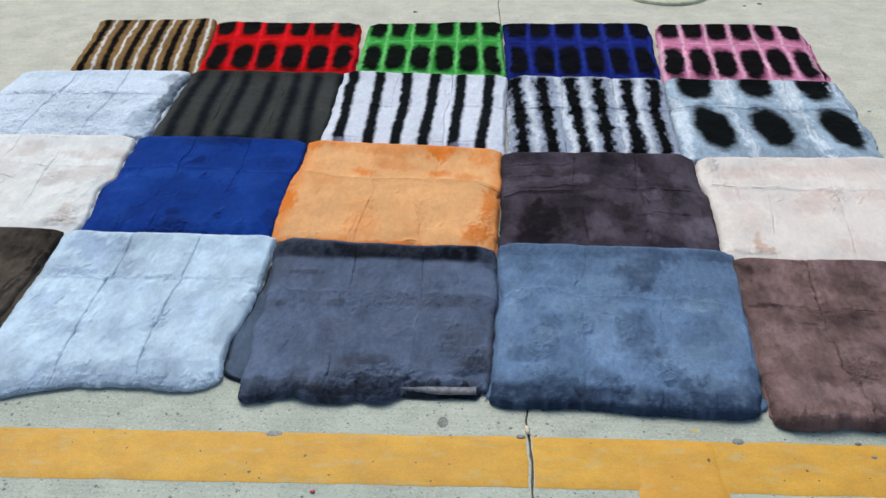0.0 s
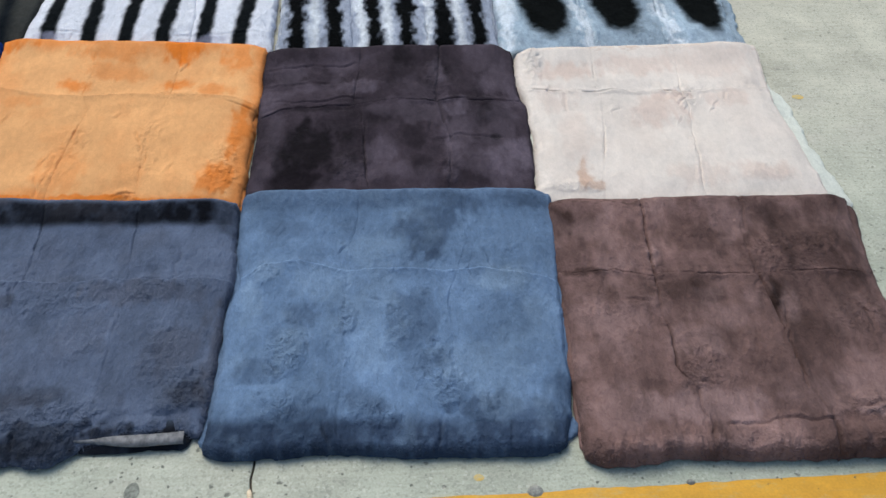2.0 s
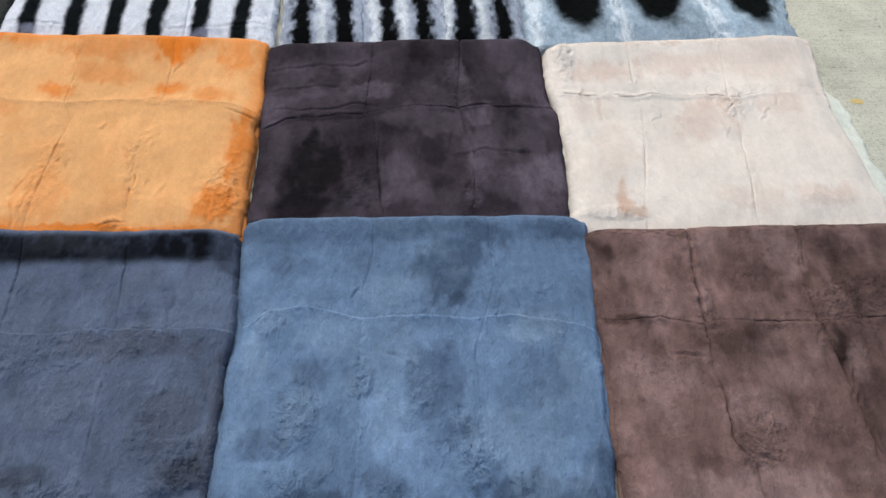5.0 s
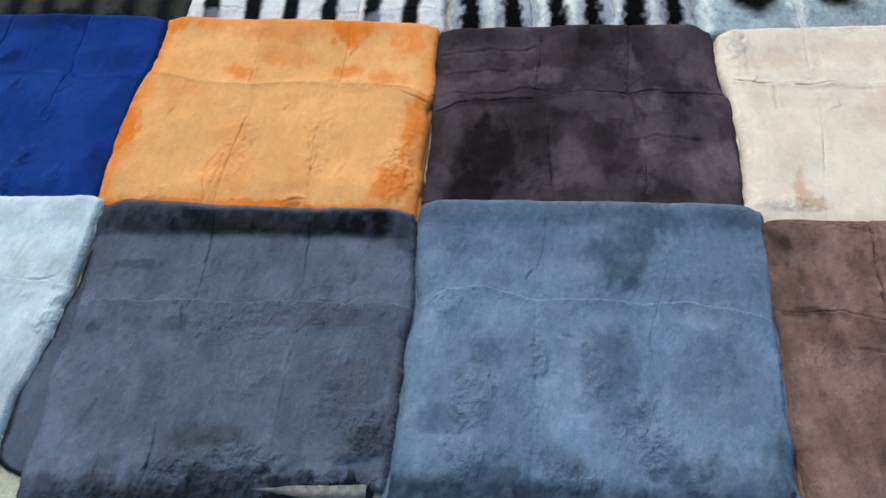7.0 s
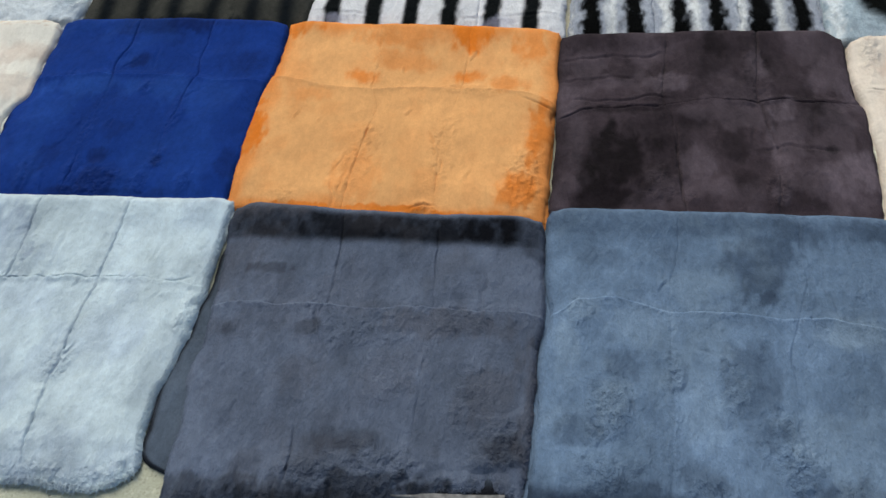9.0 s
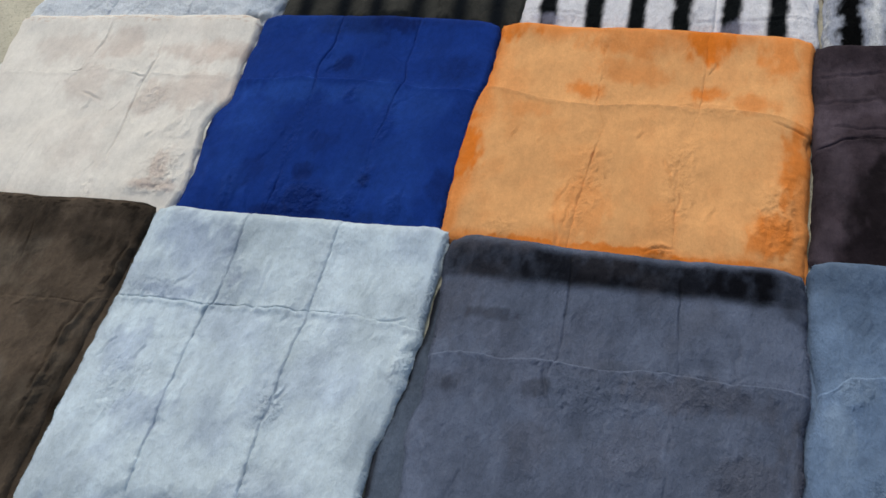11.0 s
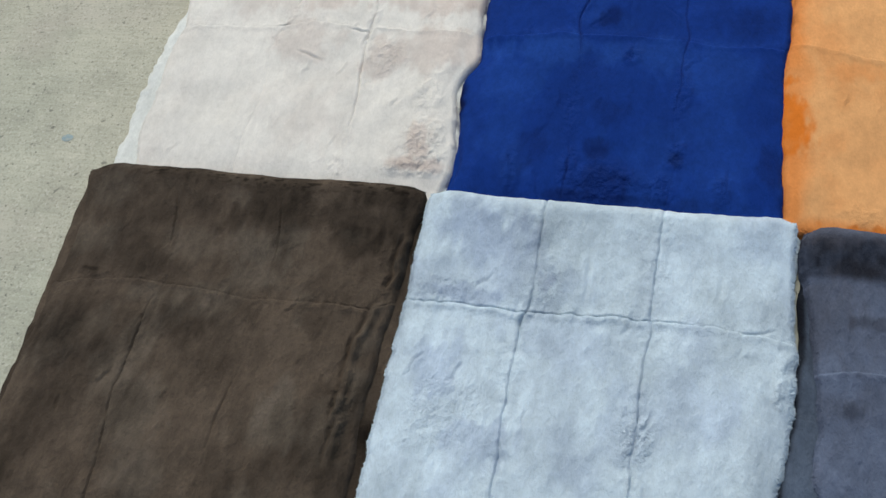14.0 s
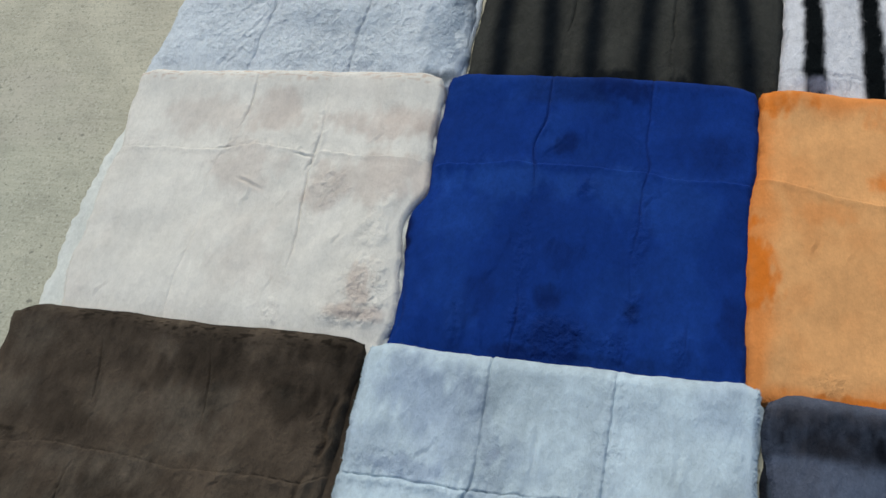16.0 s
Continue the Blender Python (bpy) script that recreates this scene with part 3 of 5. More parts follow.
# front row
build_plate(Plate(101, [(-1.615, 1.505), (-1.030, 1.505), (-1.031, 2.165), (-1.675, 2.163)], 0.636, (0.333, 0.632), ticks=0.8, edges={"r": ((0, 0), (0.28, -0.002), (0.42, -0.0077), (0.55, -0.0152), (0.67, -0.0052), (0.77, -0.0051), (0.84, -0.0114), (0.93, 0.0031), (0.97, 0.0046)), "l": ((0, 0), (0.28, -0.0055), (0.33, -0.01), (0.47, -0.0111), (0.62, -0.017), (0.67, -0.0245), (0.8, -0.0258), (0.97, -0.0007)), "b": ((0.04, -0.0017), (0.09, 0.0086), (0.25, 0.0069), (0.45, 0.0041), (0.68, 0.0031), (0.89, 0.0053), (0.99, 0.0027))}, mottle=0.5, crease=0.8,
                  seam_across=((0.031, 0.618), (0.12, 0.629), (0.266, 0.644), (0.349, 0.641), (0.479, 0.636), (0.631, 0.625), (0.773, 0.631), (0.95, 0.632), (0.998, 0.664),),
                  seams_along=(((0.17, 0.353), (0.339, 0.329), (0.468, 0.333), (0.589, 0.336), (0.647, 0.362), (0.87, 0.321), (0.978, 0.295),),
                               ((0.22, 0.626), (0.322, 0.62), (0.463, 0.646), (0.632, 0.652), (0.798, 0.641), (0.951, 0.607),)),
                  folds=((0.993, 0.835, 0.984, 0.692, -1.8), (0.974, 0.646, 0.941, 0.555, -1.8), (0.941, 0.555, 0.939, 0.458, -1.8), (0.939, 0.458, 0.935, 0.352, -1.8), (0.935, 0.352, 0.942, 0.252, -1.8), (0.321, 0.888, 0.341, 0.837, 1), (0.181, 0.404, 0.193, 0.266, 1), (0.333, 0.572, 0.333, 0.468, 1),),
                  curls=((0.949, 0.75, 0.043, 0.094, 0.4), (0.946, 0.379, 0.041, 0.117, 0.6), (0.164, 0.649, 0.079, 0.024, 0.5),),
                  blots=((0.842, 0.819, 0.087, 0.052, "tone", 0.45), (0.49, 0.851, 0.033, 0.044, "tone", 0.4), (0.45, 0.54, 0.075, 0.056, "tone", 0.4), (0.125, 0.662, 0.039, 0.009, "tone", 0.55), (0.788, 0.581, 0.052, 0.058, "tone", 0.35), (0.903, 0.934, 0.089, 0.03, "tone", 0.4), (0.274, 0.711, 0.08, 0.049, "tone", 0.2), (0.541, 0.945, 0.233, 0.02, "tone", 0.25), (0.276, 0.49, 0.062, 0.087, "tone", 0.2), (0.607, 0.778, 0.107, 0.065, "tint", 0.6), (0.406, 0.757, 0.078, 0.05, "tint", 0.35), (0.777, 0.331, 0.083, 0.089, "tint", 0.6), (0.422, 0.282, 0.087, 0.105, "tint", 0.4), (1.048, 0.582, 0.081, 0.085, "tint", 0.3), (0.75, 0.88, 0.3, 0.05, "tone", 0.3),),
                  lap=0.2, patches=0.4, shag=0.8),
            fur_material("olive_brown_fur", C(80, 70, 61), C(38, 33, 27), C(98, 90, 81), relief=0.55),
            "dark olive-brown plush fur plate, folded double on the concrete", under={"r": ((0, 0.014), (0.6, 0.012), (0.85, 0.004)), "f": ((0, -0.006), (1, -0.006))})
build_plate(Plate(102, [(-1.022, 1.500), (-0.447, 1.548), (-0.447, 2.150), (-1.030, 2.152)], 0.674, (0.346, 0.649), front=0.36,
                  edges={"r": ((0.06, -0.024), (0.17, -0.034), (0.27, -0.032), (0.36, -0.024), (0.46, -0.012), (0.56, -0.006), (0.72, -0.004), (0.88, -0.004), (0.99, 0.0018)), "f": ((0, 0), (0.16, 0.0051), (0.25, -0.01), (0.36, -0.0334), (0.44, -0.0278), (0.53, -0.0304), (0.64, -0.0197), (0.77, -0.0072), (0.86, -0.0035), (0.95, -0.0096), (0.98, -0.0336)), "b": ((0.05, 0.0112), (0.34, 0.0089), (0.65, 0.0069), (0.84, 0.007), (0.98, 0.0098))}, mottle=0.17, crease=1.45, rag=1.5,
                  seam_across=((0.006, 0.685), (0.158, 0.687), (0.29, 0.679), (0.342, 0.678), (0.476, 0.677), (0.649, 0.676), (0.776, 0.671), (0.867, 0.661), (0.976, 0.652),),
                  seams_along=(((0.07, 0.33), (0.301, 0.324), (0.427, 0.321), (0.536, 0.322), (0.65, 0.324), (0.696, 0.339), (0.788, 0.339), (0.885, 0.34), (0.999, 0.338),),
                               ((0.07, 0.645), (0.33, 0.631), (0.405, 0.639), (0.483, 0.637), (0.565, 0.638), (0.66, 0.655), (0.681, 0.645), (0.771, 0.646), (0.865, 0.648), (0.991, 0.653))),
                  folds=((0.476, 0.833, 0.478, 0.724, 1), (0.167, 0.749, 0.168, 0.696, 1), (0.802, 0.802, 0.799, 0.725, 1), (0.874, 0.61, 0.865, 0.594, 1), (0.629, 0.509, 0.654, 0.356, -0.5), (0.666, 0.433, 0.631, 0.33, 0.7), (0.943, 0.681, 0.872, 0.663, 1),),
                  curls=((0.105, 0.72, 0.119, 0.045, 0.4), (0.365, 0.76, 0.057, 0.062, 0.4), (0.638, 0.392, 0.05, 0.091, 0.8), (0.646, 0.802, 0.041, 0.063, 0.3), (0.969, 0.543, 0.024, 0.083, 0.8), (0.158, 0.414, 0.109, 0.119, 0.4),),
                  blots=((0.179, 0.885, 0.12, 0.084, "tint", 0.6), (0.168, 0.71, 0.129, 0.028, "tint", 0.6), (0.135, 0.518, 0.083, 0.084, "tint", 0.5), (0.379, 0.769, 0.043, 0.038, "tint", 0.6), (0.81, 0.448, 0.074, 0.106, "tint", 0.35), (0.237, 0.826, 0.088, 0.097, "tint", 0.4), (0.488, 0.579, 0.095, 0.07, "tint", 0.3), (0.283, 0.335, 0.09, 0.049, "tint", 0.5), (0.45, 0.04, 0.6, 0.05, "tint", 0.5),),
                  lap=0.35, patches=0.3, shag=1),
            fur_material("pale_ice_fur", C(206, 223, 236), C(120, 130, 150), C(156, 172, 200), grain=0.08, relief=0.4),
            "pale ice-grey fur plate with deep sewn seams and ragged front", under_rag=2.6, fringe=1.6, hair=0.0095,
            under={"r": ((0, -0.06), (0.2, -0.05), (0.4, -0.035), (0.6, -0.012), (1, 0)), "f": ((0, -0.022), (0.18, -0.020), (0.37, -0.052), (0.57, -0.046), (0.79, -0.03), (1, -0.05))})
dark_blue = fur_material("blue_grey_fur", C(97, 107, 129), C(7, 6, 10), C(86, 86, 96), relief=0.55)
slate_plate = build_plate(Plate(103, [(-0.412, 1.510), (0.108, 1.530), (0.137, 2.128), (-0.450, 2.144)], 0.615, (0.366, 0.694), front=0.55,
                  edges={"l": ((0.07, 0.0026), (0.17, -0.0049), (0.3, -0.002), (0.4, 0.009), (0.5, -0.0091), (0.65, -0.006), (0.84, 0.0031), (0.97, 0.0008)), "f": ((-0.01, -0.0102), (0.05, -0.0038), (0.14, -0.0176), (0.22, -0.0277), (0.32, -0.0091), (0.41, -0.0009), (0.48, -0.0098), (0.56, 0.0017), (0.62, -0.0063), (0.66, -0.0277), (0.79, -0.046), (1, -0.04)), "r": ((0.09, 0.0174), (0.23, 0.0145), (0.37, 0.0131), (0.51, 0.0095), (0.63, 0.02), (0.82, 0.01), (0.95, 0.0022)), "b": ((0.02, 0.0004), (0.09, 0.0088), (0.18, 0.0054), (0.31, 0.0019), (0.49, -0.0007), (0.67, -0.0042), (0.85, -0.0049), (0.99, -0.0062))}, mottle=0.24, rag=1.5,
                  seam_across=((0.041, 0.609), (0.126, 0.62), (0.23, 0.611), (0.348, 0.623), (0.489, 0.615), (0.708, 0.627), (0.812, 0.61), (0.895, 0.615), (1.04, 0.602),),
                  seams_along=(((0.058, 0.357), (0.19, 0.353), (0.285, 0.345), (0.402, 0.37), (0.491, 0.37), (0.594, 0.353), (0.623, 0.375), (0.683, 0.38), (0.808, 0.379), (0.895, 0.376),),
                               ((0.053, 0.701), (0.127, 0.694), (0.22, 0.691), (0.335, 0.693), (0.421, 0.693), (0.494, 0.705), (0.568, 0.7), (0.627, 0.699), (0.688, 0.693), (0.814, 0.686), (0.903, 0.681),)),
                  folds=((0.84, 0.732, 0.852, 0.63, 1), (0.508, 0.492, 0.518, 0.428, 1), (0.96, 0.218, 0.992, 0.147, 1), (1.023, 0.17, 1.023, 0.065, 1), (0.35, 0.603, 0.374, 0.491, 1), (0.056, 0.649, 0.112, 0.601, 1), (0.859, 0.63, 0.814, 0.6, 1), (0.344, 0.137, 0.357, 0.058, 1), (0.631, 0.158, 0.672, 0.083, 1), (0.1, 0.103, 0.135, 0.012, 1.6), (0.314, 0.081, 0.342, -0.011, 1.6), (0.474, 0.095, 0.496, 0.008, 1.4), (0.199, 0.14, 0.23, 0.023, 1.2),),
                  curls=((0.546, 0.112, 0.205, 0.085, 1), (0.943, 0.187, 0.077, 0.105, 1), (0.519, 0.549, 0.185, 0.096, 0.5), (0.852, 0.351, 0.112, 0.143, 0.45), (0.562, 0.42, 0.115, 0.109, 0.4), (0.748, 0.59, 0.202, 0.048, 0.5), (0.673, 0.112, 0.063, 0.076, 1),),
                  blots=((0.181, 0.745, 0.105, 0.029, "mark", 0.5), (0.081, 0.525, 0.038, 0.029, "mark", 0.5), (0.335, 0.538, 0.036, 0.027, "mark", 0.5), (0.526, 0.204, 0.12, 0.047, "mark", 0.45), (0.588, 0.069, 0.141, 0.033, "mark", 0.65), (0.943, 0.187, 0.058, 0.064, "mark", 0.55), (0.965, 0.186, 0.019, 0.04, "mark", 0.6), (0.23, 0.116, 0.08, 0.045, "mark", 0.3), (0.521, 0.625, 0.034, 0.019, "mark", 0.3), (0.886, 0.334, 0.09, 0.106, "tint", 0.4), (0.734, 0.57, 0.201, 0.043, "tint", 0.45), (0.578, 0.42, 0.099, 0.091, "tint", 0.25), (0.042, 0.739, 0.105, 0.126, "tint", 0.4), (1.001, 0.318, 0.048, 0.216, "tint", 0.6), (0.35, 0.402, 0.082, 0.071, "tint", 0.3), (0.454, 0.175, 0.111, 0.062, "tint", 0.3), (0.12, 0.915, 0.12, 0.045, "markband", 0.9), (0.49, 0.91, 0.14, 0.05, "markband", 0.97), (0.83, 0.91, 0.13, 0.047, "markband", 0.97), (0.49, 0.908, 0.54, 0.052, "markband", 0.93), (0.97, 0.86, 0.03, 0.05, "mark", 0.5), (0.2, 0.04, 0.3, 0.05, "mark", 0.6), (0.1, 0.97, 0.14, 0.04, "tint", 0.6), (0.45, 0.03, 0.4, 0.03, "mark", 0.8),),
                  lap=0.9, patches=0.2, shag=1, crease=0.75, lip_light=0.32),
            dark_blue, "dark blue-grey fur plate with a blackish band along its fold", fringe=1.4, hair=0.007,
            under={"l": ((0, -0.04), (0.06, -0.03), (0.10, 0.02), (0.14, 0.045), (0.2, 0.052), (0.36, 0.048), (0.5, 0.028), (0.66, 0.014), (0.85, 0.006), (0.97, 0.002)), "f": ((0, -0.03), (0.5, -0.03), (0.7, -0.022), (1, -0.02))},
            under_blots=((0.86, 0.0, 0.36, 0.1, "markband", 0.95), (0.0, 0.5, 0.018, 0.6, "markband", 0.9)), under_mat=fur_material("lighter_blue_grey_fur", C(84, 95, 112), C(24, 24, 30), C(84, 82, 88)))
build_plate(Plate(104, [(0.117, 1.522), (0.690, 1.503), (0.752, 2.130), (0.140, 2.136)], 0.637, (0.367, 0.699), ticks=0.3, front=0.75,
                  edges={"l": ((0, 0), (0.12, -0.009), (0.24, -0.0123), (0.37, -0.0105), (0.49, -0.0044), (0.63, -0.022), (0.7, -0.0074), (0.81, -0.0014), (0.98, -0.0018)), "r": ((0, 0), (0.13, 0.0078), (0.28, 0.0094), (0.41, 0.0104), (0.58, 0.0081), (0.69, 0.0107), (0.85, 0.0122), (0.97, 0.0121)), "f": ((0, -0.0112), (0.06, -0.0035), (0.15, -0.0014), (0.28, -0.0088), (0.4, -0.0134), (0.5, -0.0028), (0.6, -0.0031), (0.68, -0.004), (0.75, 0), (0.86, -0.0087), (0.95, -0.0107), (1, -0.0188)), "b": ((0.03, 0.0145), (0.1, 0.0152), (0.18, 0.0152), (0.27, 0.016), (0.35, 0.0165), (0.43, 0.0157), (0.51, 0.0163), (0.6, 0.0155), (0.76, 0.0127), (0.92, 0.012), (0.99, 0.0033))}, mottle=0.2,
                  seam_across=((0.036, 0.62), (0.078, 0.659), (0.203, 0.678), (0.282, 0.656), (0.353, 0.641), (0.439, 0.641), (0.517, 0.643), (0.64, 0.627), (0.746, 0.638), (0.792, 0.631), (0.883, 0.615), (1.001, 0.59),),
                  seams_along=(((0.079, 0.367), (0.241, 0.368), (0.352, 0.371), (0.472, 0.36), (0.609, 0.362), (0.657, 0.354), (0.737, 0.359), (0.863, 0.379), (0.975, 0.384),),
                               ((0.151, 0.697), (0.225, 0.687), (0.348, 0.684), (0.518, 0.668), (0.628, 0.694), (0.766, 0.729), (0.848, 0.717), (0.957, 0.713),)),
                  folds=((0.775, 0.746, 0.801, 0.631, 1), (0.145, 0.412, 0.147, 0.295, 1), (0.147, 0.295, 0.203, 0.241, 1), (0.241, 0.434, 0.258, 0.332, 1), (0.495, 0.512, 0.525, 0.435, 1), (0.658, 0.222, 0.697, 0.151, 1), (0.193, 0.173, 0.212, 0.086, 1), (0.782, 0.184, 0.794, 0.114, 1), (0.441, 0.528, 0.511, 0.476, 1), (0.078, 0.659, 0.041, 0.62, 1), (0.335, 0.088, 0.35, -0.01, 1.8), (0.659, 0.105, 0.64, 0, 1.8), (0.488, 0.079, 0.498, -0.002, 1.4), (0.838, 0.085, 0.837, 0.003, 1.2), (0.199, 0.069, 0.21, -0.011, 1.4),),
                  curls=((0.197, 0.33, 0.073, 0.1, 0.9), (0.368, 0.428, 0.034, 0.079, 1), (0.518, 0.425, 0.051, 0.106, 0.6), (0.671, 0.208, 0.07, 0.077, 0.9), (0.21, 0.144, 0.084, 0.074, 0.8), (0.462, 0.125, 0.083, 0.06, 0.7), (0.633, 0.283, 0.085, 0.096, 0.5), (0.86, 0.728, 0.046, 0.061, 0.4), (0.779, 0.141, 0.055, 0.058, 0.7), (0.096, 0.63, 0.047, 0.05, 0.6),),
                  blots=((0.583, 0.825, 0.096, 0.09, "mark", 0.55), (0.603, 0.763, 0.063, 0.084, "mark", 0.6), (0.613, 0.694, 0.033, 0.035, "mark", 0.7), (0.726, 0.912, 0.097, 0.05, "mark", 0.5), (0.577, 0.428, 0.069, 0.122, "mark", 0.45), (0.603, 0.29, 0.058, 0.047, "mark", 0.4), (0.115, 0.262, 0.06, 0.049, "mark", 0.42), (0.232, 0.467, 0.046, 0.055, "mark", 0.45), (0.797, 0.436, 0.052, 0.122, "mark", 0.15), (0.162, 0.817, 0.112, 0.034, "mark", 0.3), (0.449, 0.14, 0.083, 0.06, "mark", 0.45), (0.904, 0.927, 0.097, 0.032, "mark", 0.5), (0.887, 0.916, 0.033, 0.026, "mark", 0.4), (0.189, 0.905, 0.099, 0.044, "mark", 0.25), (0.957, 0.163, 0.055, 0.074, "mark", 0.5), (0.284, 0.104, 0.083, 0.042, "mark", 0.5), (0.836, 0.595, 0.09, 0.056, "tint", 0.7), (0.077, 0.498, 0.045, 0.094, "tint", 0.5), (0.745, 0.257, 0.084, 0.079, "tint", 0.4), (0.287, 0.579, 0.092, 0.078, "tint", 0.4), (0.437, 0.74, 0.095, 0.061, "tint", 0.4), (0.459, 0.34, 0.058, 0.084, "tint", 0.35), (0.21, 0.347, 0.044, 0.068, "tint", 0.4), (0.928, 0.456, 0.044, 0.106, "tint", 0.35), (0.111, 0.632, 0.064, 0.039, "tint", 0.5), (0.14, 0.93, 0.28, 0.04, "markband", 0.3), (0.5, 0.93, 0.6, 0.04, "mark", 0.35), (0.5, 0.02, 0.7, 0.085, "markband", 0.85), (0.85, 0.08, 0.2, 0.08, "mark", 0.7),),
                  lap=0.75, patches=0.28, shag=0.8, crease=0.55, lip_light=0.38),
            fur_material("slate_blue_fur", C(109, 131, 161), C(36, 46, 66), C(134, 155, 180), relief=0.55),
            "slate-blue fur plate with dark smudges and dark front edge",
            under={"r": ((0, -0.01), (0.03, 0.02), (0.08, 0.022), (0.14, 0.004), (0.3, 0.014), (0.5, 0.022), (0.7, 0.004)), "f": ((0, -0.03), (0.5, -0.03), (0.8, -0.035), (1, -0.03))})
build_plate(Plate(105, [(0.705, 1.482), (1.270, 1.477), (1.378, 2.092), (0.748, 2.097)], 0.652, (0.307, 0.638), ticks=0.6, front=1.0,
                  edges={"l": ((0, -0.006), (0.14, -0.0046), (0.27, -0.0004), (0.4, -0.0077), (0.55, -0.002), (0.7, 0.0061), (0.86, 0.0082), (1.02, 0.0103)), "r": ((0, 0), (0.36, 0.0188), (0.47, 0.0061), (0.61, -0.0081), (0.76, -0.0117), (0.89, -0.0148), (1, -0.0145)), "f": ((0.01, -0.0161), (0.04, 0.0037), (0.11, -0.0049), (0.2, -0.0104), (0.26, -0.0147), (0.34, -0.0086), (0.4, -0.0043)), "b": ((0.13, 0.0056), (0.3, 0.0049), (0.47, 0.0051), (0.64, 0.0045), (0.81, 0.006), (0.95, 0.0048))}, mottle=0.42, crease=1.3,
                  thick=0.032,
                  seam_across=((-0.01, 0.678), (0.068, 0.662), (0.171, 0.673), (0.21, 0.66), (0.296, 0.638), (0.313, 0.653), (0.447, 0.643), (0.513, 0.646), (0.608, 0.637), (0.69, 0.65), (0.803, 0.646), (0.964, 0.635),),
                  seams_along=(((0.105, 0.352), (0.211, 0.351), (0.277, 0.305), (0.412, 0.305), (0.485, 0.289), (0.628, 0.295), (0.7, 0.29), (0.806, 0.287), (0.989, 0.293),),
                               ((0.105, 0.716), (0.199, 0.676), (0.296, 0.663), (0.381, 0.654), (0.509, 0.636), (0.628, 0.614), (0.637, 0.608), (0.709, 0.601), (0.841, 0.595), (1.003, 0.615),)),
                  folds=((0.071, 0.568, 0.082, 0.492, 1), (0.185, 0.535, 0.27, 0.523, 1), (0.327, 0.268, 0.404, 0.216, 1), (0.667, 0.508, 0.638, 0.382, 1), (0.876, 0.519, 0.919, 0.453, 1), (0.992, 0.146, 0.815, 0.112, -0.9), (0.615, 0.631, 0.636, 0.509, 1.5), (0.65, 0.399, 0.663, 0.296, 1.5), (0.663, 0.296, 0.678, 0.197, 1.5), (0.345, 0.227, 0.359, 0.105, 1), (0.614, 0.992, 0.594, 0.829, 1), (0.293, 0.784, 0.293, 0.689, 1), (0.378, 0.109, 0.378, 0.01, 2), (0.729, 0.11, 0.72, -0.01, 2), (0.418, 0.081, 0.725, 0.105, 1.2), (0.562, 0.096, 0.548, 0.008, 1.2),),
                  curls=((0.735, 0.726, 0.148, 0.109, 0.7), (0.374, 0.291, 0.09, 0.101, 0.8), (0.886, 0.482, 0.095, 0.094, 0.7), (0.546, 0.335, 0.091, 0.068, 0.4), (0.122, 0.528, 0.094, 0.076, 0.4), (0.296, 0.719, 0.031, 0.063, 0.5), (0.841, 0.13, 0.088, 0.046, 0.8), (0.466, 0.801, 0.098, 0.09, 0.3),),
                  blots=((0.054, 0.869, 0.039, 0.068, "mark", 0.8), (0.084, 0.666, 0.086, 0.016, "mark", 0.7), (0.466, 0.801, 0.148, 0.08, "mark", 0.5), (0.646, 0.566, 0.038, 0.059, "mark", 0.8), (0.782, 0.811, 0.184, 0.127, "mark", 0.5), (0.739, 0.378, 0.109, 0.127, "mark", 0.3), (0.524, 0.386, 0.061, 0.072, "mark", 0.45), (0.018, 0.272, 0.029, 0.033, "mark", 0.5), (0.24, 0.83, 0.032, 0.044, "mark", 0.4), (0.366, 0.964, 0.101, 0.047, "mark", 0.4), (0.392, 0.576, 0.11, 0.049, "mark", 0.5), (0.913, 0.617, 0.065, 0.06, "mark", 0.5), (0.467, 0.534, 0.03, 0.02, "mark", 0.5), (0.861, 0.877, 0.068, 0.094, "mark", 0.4), (0.126, 0.834, 0.065, 0.089, "mark", 0.3), (0.373, 0.164, 0.22, 0.062, "tint", 0.8), (0.117, 0.437, 0.122, 0.111, "tint", 0.5), (0.488, 0.459, 0.093, 0.055, "tint", 0.4), (0.684, 0.508, 0.025, 0.068, "tint", 0.7), (0.881, 0.113, 0.09, 0.021, "tint", 0.8), (0.37, 0.375, 0.09, 0.052, "tint", 0.5), (0.334, 0.964, 0.05, 0.098, "tint", 0.4), (0.296, 0.719, 0.018, 0.042, "tint", 0.6), (0.865, 0.464, 0.079, 0.094, "tint", 0.3), (0.128, 0.173, 0.115, 0.078, "tint", 0.4), (0.876, 0.222, 0.122, 0.099, "tint", 0.55), (0.743, 0.164, 0.105, 0.064, "tint", 0.4),),
                  lap=0.0, patches=0.36, shag=1),
            fur_material("cocoa_fur", C(117, 92, 88), C(46, 33, 29), C(152, 124, 121), relief=0.6),
            "cocoa-brown plush fur plate with thick rolled front edge", under={"f": ((0, -0.03), (1, -0.03))})

